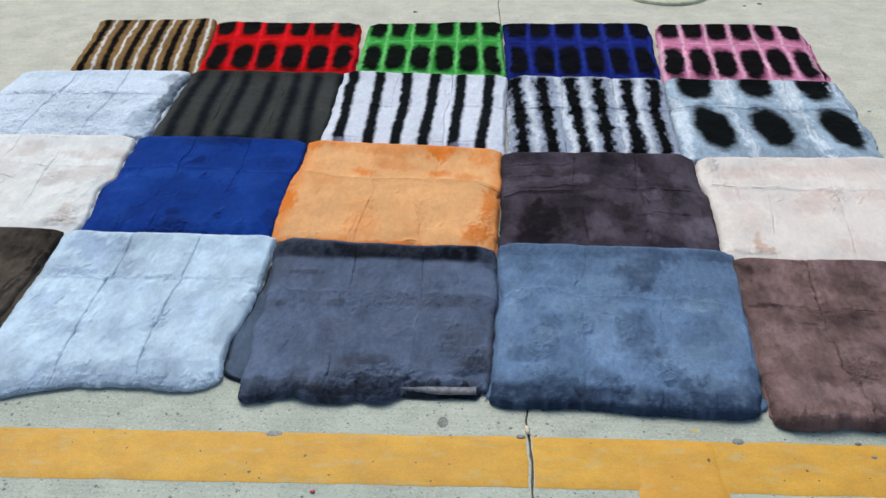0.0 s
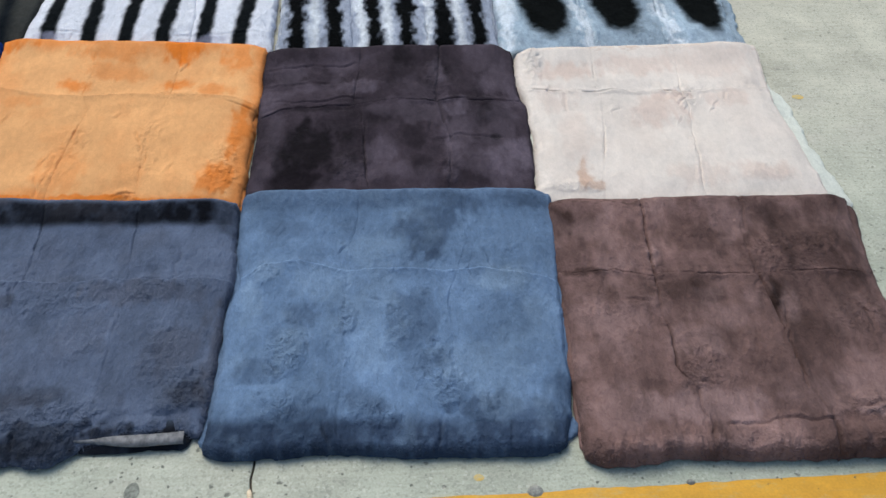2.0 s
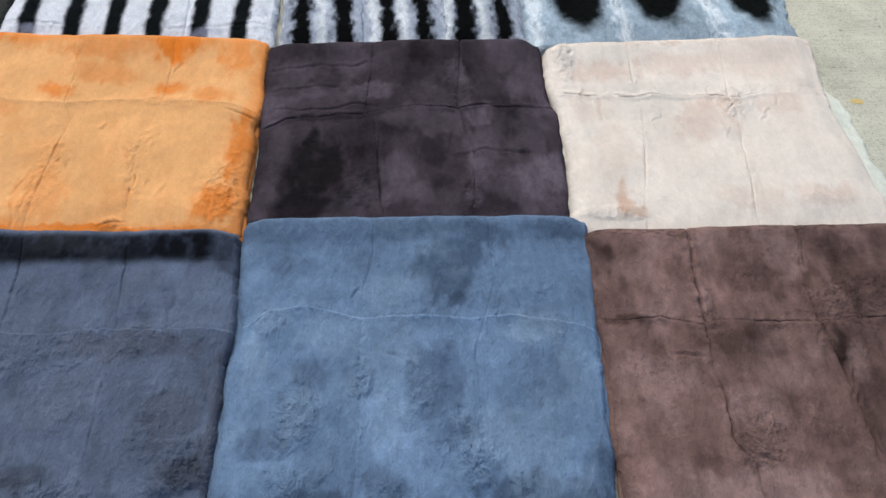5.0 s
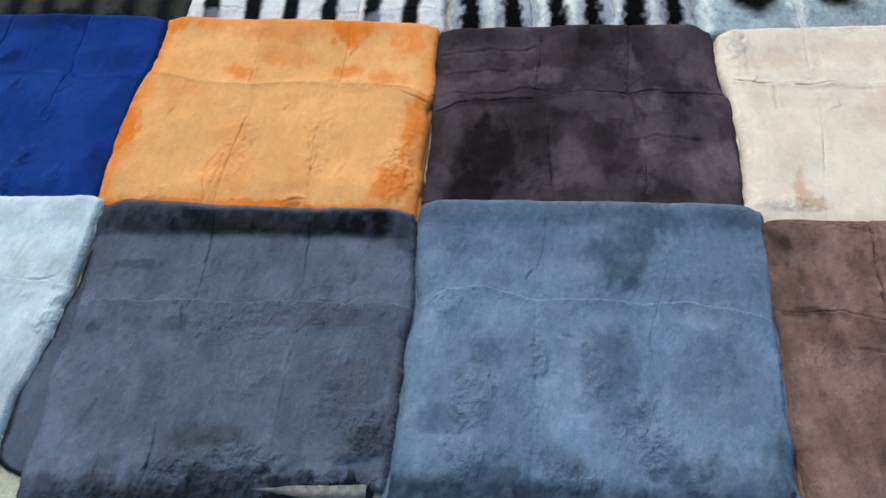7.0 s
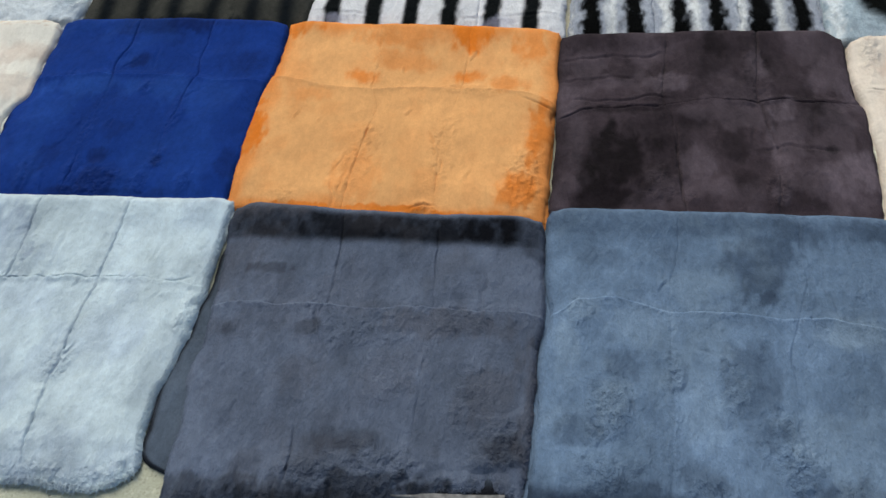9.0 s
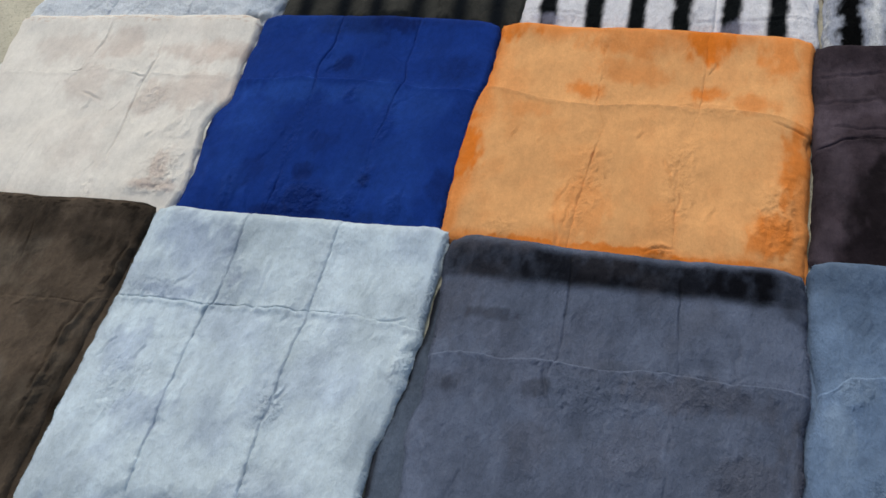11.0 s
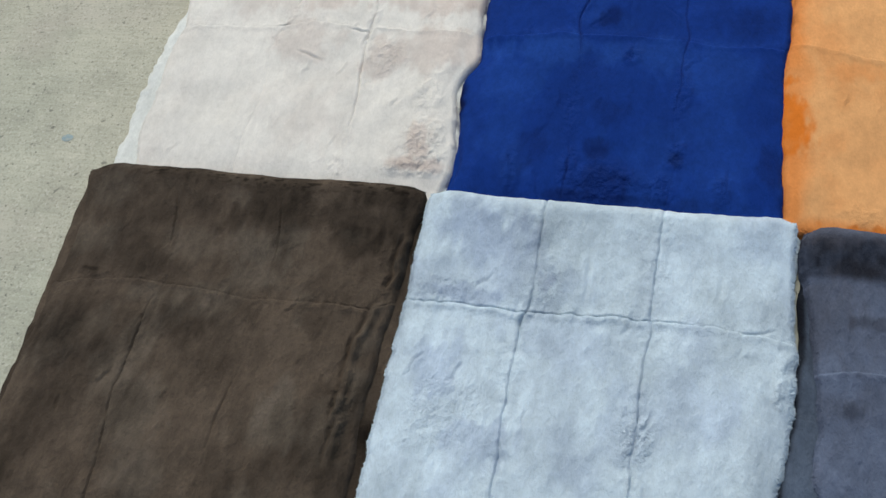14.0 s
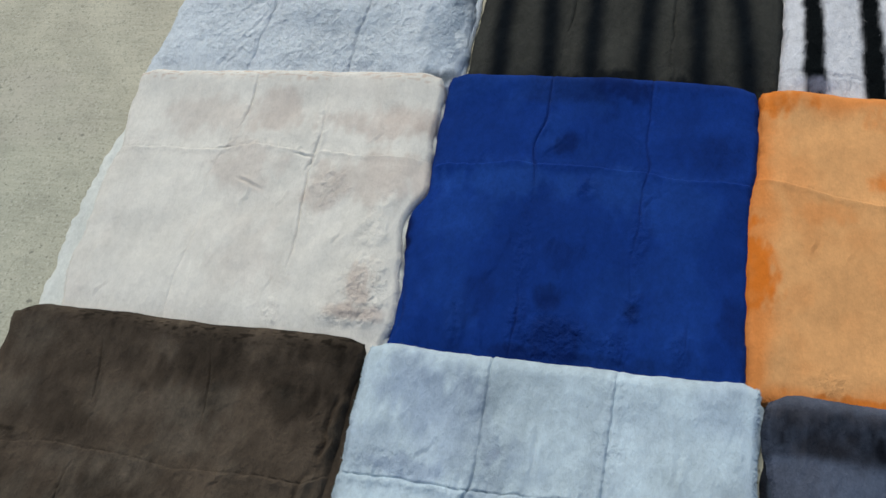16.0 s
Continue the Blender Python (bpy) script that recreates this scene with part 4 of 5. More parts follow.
# second row
build_plate(Plate(111, [(-1.585, 2.120), (-1.003, 2.120), (-1.020, 2.726), (-1.655, 2.730)], 0.665, (0.368, 0.66), ticks=0.55, ruffle=0.45,
                  edges={"r": ((0, -0.012), (0.075, -0.005), (0.13, 0.01), (0.217, 0.005), (0.38, -0.013), (0.48, -0.018), (0.56, 0.008), (0.71, 0.005), (1, 0)), "l": ((0.1, 0.0004), (0.21, 0.0127), (0.4, 0.0076), (0.56, 0.0118), (0.66, -0.0079), (0.83, 0.0059)), "b": ((0.03, -0.0048), (0.43, 0.0075), (0.76, 0.0168), (0.98, 0.0157))}, mottle=0.08, crease=0.7, rag=1.2,
                  seam_across=((-0.002, 0.625), (0.039, 0.658), (0.19, 0.657), (0.345, 0.657), (0.38, 0.667), (0.48, 0.687), (0.606, 0.672), (0.652, 0.662), (0.676, 0.683), (0.787, 0.669), (0.892, 0.674), (1.015, 0.665),),
                  seams_along=(((0.082, 0.339), (0.205, 0.343), (0.383, 0.363), (0.57, 0.346), (0.67, 0.371), (0.776, 0.405), (0.828, 0.412),),
                               ((0.071, 0.662), (0.191, 0.669), (0.339, 0.673), (0.473, 0.662), (0.612, 0.652), (0.673, 0.656), (0.762, 0.661), (0.866, 0.649),)),
                  folds=((0.446, 0.548, 0.528, 0.51, 1), (0.652, 0.662, 0.647, 0.601, 1), (0.353, 0.657, 0.38, 0.659, 1), (0.607, 0.663, 0.653, 0.657, 1), (0.901, 0.231, 0.901, 0.191, 1),),
                  curls=((0.905, 0.211, 0.081, 0.091, 0.8), (0.871, 0.129, 0.097, 0.03, 0.8), (0.918, 0.422, 0.066, 0.112, 0.5), (0.721, 0.545, 0.071, 0.071, 0.5), (0.656, 0.1, 0.034, 0.038, 0.6),),
                  blots=((0.942, 0.802, 0.104, 0.051, "tint", 0.8), (0.449, 0.613, 0.111, 0.084, "tint", 0.4), (0.481, 0.554, 0.041, 0.033, "tint", 0.3), (0.722, 0.534, 0.077, 0.066, "tint", 0.5), (0.872, 0.579, 0.172, 0.104, "tint", 0.55), (0.856, 0.785, 0.209, 0.071, "tint", 0.6), (0.901, 0.231, 0.047, 0.082, "tint", 0.7), (0.885, 0.14, 0.082, 0.026, "tint", 0.8), (0.503, 0.806, 0.111, 0.08, "tint", 0.55), (0.274, 0.797, 0.154, 0.08, "tint", 0.35), (0.543, 0.286, 0.104, 0.13, "tint", 0.2), (0.989, 0.609, 0.051, 0.071, "tint", 0.5),),
                  lap=0.3, patches=0.08),
            fur_material("blush_white_fur", C(246, 241, 234), C(210, 172, 148), C(214, 196, 187), grain=0.06, relief=0.22),
            "blush-white fur plate with faint pinkish-brown smudges", under={"l": ((0, 0.052), (0.4, 0.046), (0.6, 0.022), (0.75, 0))}, under_rag=2.8,
            under_mat=fur_material("cool_white_fur", C(238, 240, 236), C(210, 210, 208), C(226, 232, 228), grain=0.09, relief=0.22))
build_plate(Plate(112, [(-1.003, 2.125), (-0.472, 2.130), (-0.462, 2.729), (-1.020, 2.734)], 0.651, (0.352, 0.678), crease=0.7, ruffle=0.45,
                  edges={"l": ((0, 0.012), (0.075, 0.005), (0.13, -0.01), (0.217, -0.005), (0.38, 0.013), (0.48, 0.018), (0.56, -0.008), (0.71, -0.005), (1, 0)), "b": ((0.01, 0.0108), (0.34, 0.0149), (0.67, 0.0148), (1, 0.0032))}, mottle=0.12,
                  seam_across=((0.018, 0.64), (0.188, 0.651), (0.297, 0.666), (0.372, 0.664), (0.498, 0.666), (0.624, 0.658), (0.693, 0.659), (0.746, 0.642), (0.866, 0.634), (0.99, 0.634),),
                  seams_along=(((0.065, 0.359), (0.159, 0.364), (0.316, 0.353), (0.44, 0.345), (0.55, 0.358), (0.663, 0.345), (0.734, 0.328), (0.808, 0.356), (0.882, 0.357),),
                               ((0.072, 0.67), (0.184, 0.685), (0.297, 0.668), (0.398, 0.67), (0.461, 0.682), (0.59, 0.678), (0.68, 0.693), (0.762, 0.678), (0.871, 0.68),)),
                  folds=((0.493, 0.814, 0.505, 0.695, 1), (0.512, 0.625, 0.523, 0.559, 1), (0.437, 0.403, 0.439, 0.362, 1), (0.187, 0.185, 0.197, 0.071, 1), (0.846, 0.176, 0.826, 0.103, 1),),
                  curls=((0.487, 0.112, 0.114, 0.075, 0.9), (0.683, 0.21, 0.041, 0.058, 0.9), (0.367, 0.139, 0.032, 0.086, 0.7), (0.651, 0.098, 0.056, 0.055, 0.9), (0.826, 0.111, 0.03, 0.055, 0.7), (0.516, 0.58, 0.035, 0.045, 0.6), (0.365, 0.357, 0.035, 0.104, 0.5), (0.684, 0.419, 0.026, 0.126, 0.6), (0.193, 0.145, 0.034, 0.077, 0.5),),
                  blots=((0.429, 0.734, 0.036, 0.033, "mark", 0.5), (0.441, 0.221, 0.05, 0.035, "mark", 0.45), (0.683, 0.202, 0.03, 0.033, "mark", 0.55), (0.005, 0.397, 0.022, 0.074, "mark", 0.8), (0.509, 0.059, 0.349, 0.025, "mark", 0.5), (0.236, 0.207, 0.069, 0.059, "mark", 0.3), (0.861, 0.736, 0.102, 0.093, "mark", 0.3), (0.963, 0.186, 0.045, 0.093, "mark", 0.4), (0.487, 0.112, 0.082, 0.056, "mark", 0.35), (0.477, 0.363, 0.05, 0.041, "mark", 0.25), (0.271, 0.59, 0.216, 0.069, "tint", 0.5), (0.594, 0.585, 0.086, 0.09, "tint", 0.4), (0.787, 0.531, 0.099, 0.131, "tint", 0.3), (0.16, 0.471, 0.109, 0.135, "tint", 0.3), (0.42, 0.93, 0.15, 0.05, "markband", 0.6), (0.62, 0.93, 0.08, 0.045, "mark", 0.6), (0.8, 0.95, 0.2, 0.03, "mark", 0.3),),
                  lap=0.9, patches=0.2, lip_light=0.4),
            fur_material("royal_blue_fur", C(22, 57, 136), C(8, 17, 58), C(38, 80, 162), sheen=0.06, relief=0.22),
            "royal-blue sheared fur plate with a few darker patches")
build_plate(Plate(113, [(-0.470, 2.130), (0.138, 2.100), (0.157, 2.688), (-0.467, 2.724)], 0.622, (0.382, 0.669), crease=0.4, ruffle=0.45,
                  edges={"r": ((0.06, -0.0024), (0.23, -0.0016), (0.39, 0.003), (0.51, -0.001), (0.61, 0.0124), (0.79, 0.0014), (0.98, -0.0015)), "l": ((0.06, 0.0011), (0.17, 0.0099), (0.34, 0.0135), (0.49, 0.0122), (0.71, -0.0013), (0.86, -0.005), (0.97, -0.0008)), "b": ((0.01, 0.0054), (0.12, 0.0102), (0.27, 0.0023), (0.31, 0.0058), (0.47, 0.0119), (0.64, 0.0116), (0.84, 0.0106), (0.99, 0.0091))}, mottle=0.09, rag=1.2,
                  tint_edge=0.6,
                  seam_across=((0.026, 0.666), (0.089, 0.653), (0.194, 0.627), (0.298, 0.606), (0.376, 0.604), (0.49, 0.626), (0.646, 0.624), (0.722, 0.622), (0.798, 0.624), (0.915, 0.606), (1.011, 0.581),),
                  seams_along=(((0.068, 0.372), (0.198, 0.38), (0.394, 0.397), (0.513, 0.413), (0.621, 0.374), (0.768, 0.377), (0.904, 0.362),),
                               ((0.084, 0.659), (0.187, 0.652), (0.378, 0.643), (0.496, 0.663), (0.652, 0.689), (0.8, 0.69), (0.92, 0.686),)),
                  folds=((0.367, 0.225, 0.36, 0.106, 1), (0.395, 0.409, 0.387, 0.309, 1), (0.602, 0.405, 0.627, 0.293, 1), (0.659, 0.267, 0.652, 0.187, 1), (0.885, 0.334, 0.949, 0.229, 1), (0.904, 0.148, 0.896, 0.059, 1), (0.9, 0.569, 0.995, 0.542, 1), (0.592, 0.027, 0.655, 0.054, 1), (0.329, 0.143, 0.343, 0.043, 1), (0.473, 0.706, 0.471, 0.744, 1),),
                  curls=((0.388, 0.253, 0.073, 0.212, 0.55), (0.645, 0.294, 0.055, 0.215, 0.5), (0.935, 0.202, 0.069, 0.176, 0.75), (0.182, 0.083, 0.052, 0.052, 0.6), (0.622, 0.045, 0.069, 0.037, 0.7), (0.685, 0.62, 0.152, 0.037, 0.4),),
                  blots=((0.686, 0.92, 0.051, 0.079, "mark", 0.6), (0.908, 0.111, 0.038, 0.076, "mark", 0.35), (0.02, 0.318, 0.036, 0.143, "mark", 0.35), (0.021, 0.942, 0.167, 0.058, "tint", 0.9), (0.444, 0.909, 0.141, 0.085, "tint", 0.5), (0.686, 0.92, 0.09, 0.089, "tint", 0.95), (0.463, 0.788, 0.119, 0.069, "tint", 0.4), (0.344, 0.673, 0.063, 0.038, "tint", 0.7), (0.695, 0.69, 0.053, 0.045, "tint", 0.8), (0.002, 0.345, 0.06, 0.176, "tint", 0.95), (0.887, 0.93, 0.079, 0.144, "tint", 0.6), (0.908, 0.123, 0.057, 0.103, "tint", 0.75), (0.959, 0.423, 0.047, 0.179, "tint", 0.8), (0.503, 0.034, 0.445, 0.017, "tint", 0.9), (0.852, 0.66, 0.058, 0.051, "tint", 0.5), (0.169, 0.568, 0.078, 0.038, "tint", 0.3), (0.386, 0.172, 0.072, 0.135, "tint", 0.3),),
                  lap=0.9, patches=0.14, lip_light=0.12),
            fur_material("apricot_fur", C(243, 180, 122), C(224, 116, 40), C(233, 128, 46), grain=0.07, sheen=0.05, relief=0.22),
            "apricot-orange fur plate with deeper orange edges")
build_plate(Plate(114, [(0.158, 2.120), (0.726, 2.110), (0.750, 2.678), (0.159, 2.678)], 0.568, (0.379, 0.691), edges={"l": ((0.07, 0.0132), (0.18, 0.0106), (0.32, 0.0045), (0.47, 0.0077), (0.61, 0.0093), (0.73, 0.0002), (0.83, 0.006), (0.98, 0.0082)), "r": ((0, 0), (0.13, 0.0017), (0.24, 0.0078), (0.39, 0.0143), (0.56, 0.0195), (0.63, -0.0016), (0.79, -0.0023), (0.95, 0.0006)), "b": ((0.01, 0.0023), (0.15, -0.0008), (0.25, 0.0026), (0.46, 0.009), (0.58, 0.0124), (0.77, 0.0102), (0.93, 0.011), (0.98, -0.0092)), "f": ((0, -0.014), (1, -0.014))}, mottle=0.32,
                  seam_across=((0.018, 0.498), (0.096, 0.537), (0.214, 0.563), (0.331, 0.553), (0.429, 0.575), (0.528, 0.601), (0.644, 0.585), (0.762, 0.595), (0.86, 0.601), (1.011, 0.576),),
                  seams_along=(((0.055, 0.407), (0.213, 0.392), (0.356, 0.386), (0.507, 0.379), (0.569, 0.35), (0.767, 0.362), (0.945, 0.377),),
                               ((0.06, 0.694), (0.218, 0.706), (0.359, 0.697), (0.478, 0.687), (0.633, 0.667), (0.942, 0.695),)),
                  folds=((0.054, 0.585, 0.37, 0.601, 1), (0.018, 0.489, 0.114, 0.542, 1), (0.114, 0.542, 0.331, 0.553, 1), (0.644, 0.585, 1.012, 0.583, 1), (0.379, 0.507, 0.389, 0.299, 1), (0.687, 0.478, 0.712, 0.315, 1), (0.668, 0.345, 0.89, 0.337, 1), (0.838, 0.585, 0.825, 0.433, 1), (0.026, 0.833, 0.375, 0.85, 1), (0.011, 0.701, 0.252, 0.72, 1),),
                  curls=((0.329, 0.159, 0.073, 0.082, 0.6), (0.691, 0.138, 0.035, 0.108, 0.6), (0.675, 0.766, 0.06, 0.14, 0.5), (0.372, 0.699, 0.06, 0.068, 0.4), (0.419, 0.107, 0.035, 0.053, 0.5),),
                  blots=((0.188, 0.268, 0.117, 0.182, "mark", 0.8), (0.182, 0.076, 0.109, 0.08, "mark", 0.7), (0.55, 0.906, 0.044, 0.096, "mark", 0.6), (0.555, 0.343, 0.076, 0.087, "mark", 0.5), (0.609, 0.477, 0.059, 0.06, "mark", 0.5), (0.871, 0.337, 0.024, 0.021, "mark", 1), (0.85, 0.493, 0.064, 0.074, "mark", 0.6), (0.698, 0.807, 0.039, 0.069, "mark", 0.5), (0.214, 0.538, 0.117, 0.03, "mark", 0.5), (0.309, 0.186, 0.075, 0.112, "mark", 0.6), (0.466, 0.476, 0.078, 0.062, "mark", 0.4), (0.584, 0.163, 0.072, 0.067, "mark", 0.35), (0.722, 0.329, 0.149, 0.018, "mark", 0.4), (0.192, 0.768, 0.162, 0.071, "mark", 0.35), (0.795, 0.088, 0.105, 0.03, "mark", 0.3), (0.748, 0.546, 0.053, 0.069, "tint", 0.7), (0.924, 0.221, 0.084, 0.111, "tint", 0.7), (0.754, 0.374, 0.068, 0.119, "tint", 0.4), (0.666, 0.784, 0.044, 0.09, "tint", 0.6), (0.372, 0.683, 0.079, 0.046, "tint", 0.6), (0.803, 0.193, 0.091, 0.081, "tint", 0.4), (0.459, 0.271, 0.056, 0.085, "tint", 0.4), (0.931, 0.732, 0.098, 0.101, "tint", 0.4), (0.064, 0.352, 0.038, 0.152, "tint", 0.3), (0.706, 0.112, 0.03, 0.053, "tint", 0.5), (0.108, 0.803, 0.063, 0.107, "tint", 0.3),),
                  lap=0.0, patches=0.28),
            fur_material("aubergine_fur", C(63, 54, 61), C(10, 8, 9), C(106, 95, 106), relief=0.4),
            "charcoal-purple plush fur plate with black patches")
build_plate(Plate(115, [(0.722, 2.080), (1.335, 2.075), (1.366, 2.676), (0.750, 2.648)], 0.685, (0.278, 0.606), ticks=0.5, ruffle=0.45,
                  edges={"l": ((0, 0), (0.37, -0.012), (0.64, -0.009), (0.8, 0.004), (1, 0)), "r": ((0, 0), (0.21, -0.005), (0.55, -0.02), (0.74, -0.018), (0.9, 0)), "b": ((0, 0.0081), (0.05, 0.0162), (0.16, 0.0161), (0.37, 0.0151), (0.58, 0.0136), (0.8, 0.0171), (0.91, 0.0139), (0.96, 0.0114))}, mottle=0.06, rag=1.3, crease=0.8,
                  seam_across=((0.003, 0.722), (0.042, 0.713), (0.157, 0.685), (0.227, 0.688), (0.336, 0.682), (0.454, 0.668), (0.555, 0.672), (0.631, 0.651), (0.737, 0.678), (0.944, 0.691),),
                  seams_along=(((0.127, 0.232), (0.323, 0.27), (0.636, 0.301), (0.685, 0.286), (0.958, 0.302),),
                               ((0.088, 0.57), (0.31, 0.592), (0.585, 0.619), (0.665, 0.609), (0.934, 0.638),)),
                  folds=((0.161, 0.678, 0.165, 0.561, 1), (0.542, 0.662, 0.629, 0.644, 1), (0.626, 0.619, 0.587, 0.57, 1), (0.227, 0.688, 0.335, 0.678, 1), (0.042, 0.713, 0.157, 0.685, 1), (0.769, 0.637, 0.77, 0.593, 1),),
                  curls=((0.067, 0.918, 0.033, 0.129, 0.9), (0.134, 0.099, 0.105, 0.026, 0.6), (0.01, 0.426, 0.026, 0.193, 0.6), (0.606, 0.619, 0.059, 0.066, 0.5), (0.819, 0.16, 0.072, 0.054, 0.3),),
                  blots=((0.174, 0.162, 0.036, 0.073, "mark", 0.75), (0.179, 0.218, 0.013, 0.04, "mark", 0.7), (0.207, 0.106, 0.033, 0.023, "mark", 0.6), (0.796, 0.981, 0.192, 0.018, "mark", 0.4), (0.219, 0.963, 0.125, 0.016, "mark", 0.3), (0.187, 0.817, 0.122, 0.066, "tint", 0.8), (0.496, 0.543, 0.116, 0.114, "tint", 0.7), (0.475, 0.835, 0.186, 0.065, "tint", 0.6), (0.77, 0.852, 0.189, 0.09, "tint", 0.4), (0.801, 0.162, 0.108, 0.049, "tint", 0.6), (0.546, 0.622, 0.1, 0.046, "tint", 0.8), (0.562, 0.143, 0.106, 0.055, "tint", 0.4), (0.133, 0.613, 0.078, 0.101, "tint", 0.4), (0.784, 0.609, 0.08, 0.065, "tint", 0.5), (0.176, 0.418, 0.075, 0.191, "tint", 0.3),),
                  lap=0.2, patches=0.1),
            fur_material("blush_fur", C(240, 226, 215), C(205, 165, 140), C(228, 202, 188), grain=0.06, relief=0.22),
            "blush-pink fur plate with a small tan stain", under={"r": ((0, 0.05), (0.15, 0.031), (0.36, 0.016), (0.6, 0.006), (0.81, -0.008), (1, -0.01))}, under_rag=3.4,
            under_mat=fur_material("cream_white_fur", C(232, 232, 220), C(205, 205, 190), C(222, 226, 220), grain=0.1, relief=0.22), fringe=1.4)

# third row: patterned
build_plate(Plate(121, [(-1.660, 2.700), (-0.998, 2.700), (-1.000, 3.297), (-1.630, 3.257)], 0.62, (0.35, 0.65), folds=((0.5, 0.1, 0.6, 0.45, 1.2), (0.25, 0.05, 0.32, 0.3, 1.4), (0.0, 0.62, 0.9, 0.63, 1.4), (0.4, 0.5, 0.7, 0.4, 0.9), (0.15, 0.7, 0.2, 0.9, 0.8)),
                  mottle=0.07, rag=1.8, crease=1.7,
                  curls=((0.95, 0.55, 0.06, 0.45, 1.0), (0.5, 0.4, 0.6, 0.5, 0.75)),
                  blots=((0.985, 0.6, 0.035, 0.3, "mark", 0.75), (0.93, 0.04, 0.06, 0.03, "mark", 0.8), (0.92, 0.3, 0.07, 0.2, "tint", 0.6), (0.6, 0.3, 0.2, 0.08, "tint", 0.35),
                         (0.93, 0.85, 0.06, 0.06, "mark", 0.45))),
            fur_material("frost_fur", C(232, 240, 250), C(60, 72, 86), C(158, 176, 198), grain=0.1),
            "frosty pale blue-grey fur plate with dark smudged edges", fringe=0.8, step=0.0045, hair=0.0055)
build_plate(Plate(122, [(-0.988, 2.700), (-0.430, 2.700), (-0.416, 3.295), (-0.995, 3.287)], 0.62, (0.33, 0.66), mottle=0.15,
                  pattern=stripes((6.15, 6.58), 0.42, (-0.11, -0.06), 0.35, 0.12, 0.1), blots=((0.5, 0.95, 0.6, 0.05, "tint", 0.5), (0.5, 0.03, 0.6, 0.05, "mark", 0.9))),
            fur_material("olive_striped_fur", C(67, 67, 64), C(19, 24, 29), C(64, 56, 46), sheen=0.02),
            "dark olive-grey fur plate with soft darker stripes", step=0.0045)
build_plate(Plate(123, [(-0.430, 2.695), (0.163, 2.665), (0.178, 3.292), (-0.425, 3.304)], 0.55, (0.34, 0.67), folds=((0.0, 0.12, 0.25, 0.1, 1.0), (0.6, 0.1, 1.0, 0.14, 1.2)),
                  mottle=0.05, rag=1.6,
                  pattern=stripes((6.5, 6.05), 0.40, (-0.18, 0.11), 0.13, 0.05, 0.14), blots=((0.75, 0.09, 0.06, 0.03, "tint", 0.5), (0.12, 0.08, 0.05, 0.03, "tint", 0.5))),
            fur_material("white_striped_fur", C(236, 236, 244), C(16, 20, 22), C(170, 172, 196), grain=0.1, sheen=0.01),
            "white fur plate with crisp black stripes", nap=2500, fringe=1.2, step=0.0036, hair=0.006)
build_plate(Plate(124, [(0.175, 2.650), (0.720, 2.650), (0.746, 3.294), (0.182, 3.282)], 0.55, (0.34, 0.67), folds=((0.0, 0.56, 1.0, 0.57, 1.5), (0.2, 0.3, 0.9, 0.33, 0.6)),
                  mottle=0.12, rag=1.8, crease=1.45,
                  pattern=stripes((6.17, 5.6), 0.47, (-0.13, 0.31), 0.2, 0.06, 0.42), lines=stripes((6.17, 5.6), 0.2, (0.33, 0.77), 0.2, 0.16, 0.3), blots=((0.5, 0.97, 0.6, 0.03, "tint", 0.4),)),
            fur_material("badger_striped_fur", C(176, 182, 198), C(8, 9, 10), C(244, 246, 250), grain=0.2, sheen=0.01),
            "black and white striped long-haired fur plate", nap=4000, fringe=1.2, step=0.0036, hair=0.008)


def eyes(u, v, x, y, s):
    return np.maximum(spots(3, ((0.36, 1.0),), 0.105, 0.27, 2.0, 0.03, 0.11)(u, v, x, y, s), spots(3, ((0.93, 1.0),), 0.105, 0.24, 2.3, 0.0)(u, v, x, y, s + 1))


build_plate(Plate(125, [(0.712, 2.645), (1.322, 2.665), (1.373, 3.287), (0.751, 3.287)], 0.60, (0.35, 0.68), folds=((0.0, 0.6, 1.0, 0.6, 1.4), (0.36, 0.55, 0.4, 0.05, 1.2), (0.69, 0.55, 0.74, 0.05, 1.2)),
                  mottle=0.2, rag=1.8, crease=1.3, pattern=eyes, lines=lambda u, v, x, y, s: stripes((3, 3), 0.10, (0.40, 0.40), 0.16, 0.04, 0.4)(u + 0.10 * (v - 0.3), v, x, y, s),
                  blots=((0.04, 0.4, 0.04, 0.4, "tint", 0.7), (0.33, 0.8, 0.06, 0.2, "tint", 0.8), (0.68, 0.8, 0.06, 0.2, "tint", 0.8))),
            fur_material("spotted_grey_fur", C(172, 188, 202), C(10, 12, 11), C(236, 240, 246), grain=0.16, sheen=0.015),
            "pale blue-grey fur plate with large black oval spots", nap=3000, fringe=1.4, step=0.0045, hair=0.006, under={"r": ((0, 0.02), (0.6, 0.018), (0.9, 0))}, under_rag=3.4)

# back row: brightly dyed, spotted
D_ROWS = ((0.29, 1.0), (0.90, 0.95))
brown_white = Plate(131, [(-1.463, 3.270), (-0.972, 3.280), (-1.045, 3.880), (-1.543, 3.842)], 0.55, (0.34, 0.67), mottle=0.16, rag=1.3, lift=0.0,
                    pattern=stripes((6.15, 6.33), 0.34, (-0.03, -0.13), 0.12, 0.08, 0.16))
white_lines = stripes((6.15, 6.33), 0.12, (0.5, 0.42), 0.08, 0.08, 0.2)
plain_surface = brown_white.surface


def with_white(u, v):
    place, dye = plain_surface(u, v)
    dye[..., 2] = np.maximum(dye[..., 2], white_lines(u, v, place[..., 0], place[..., 1], 131))
    return place, dye


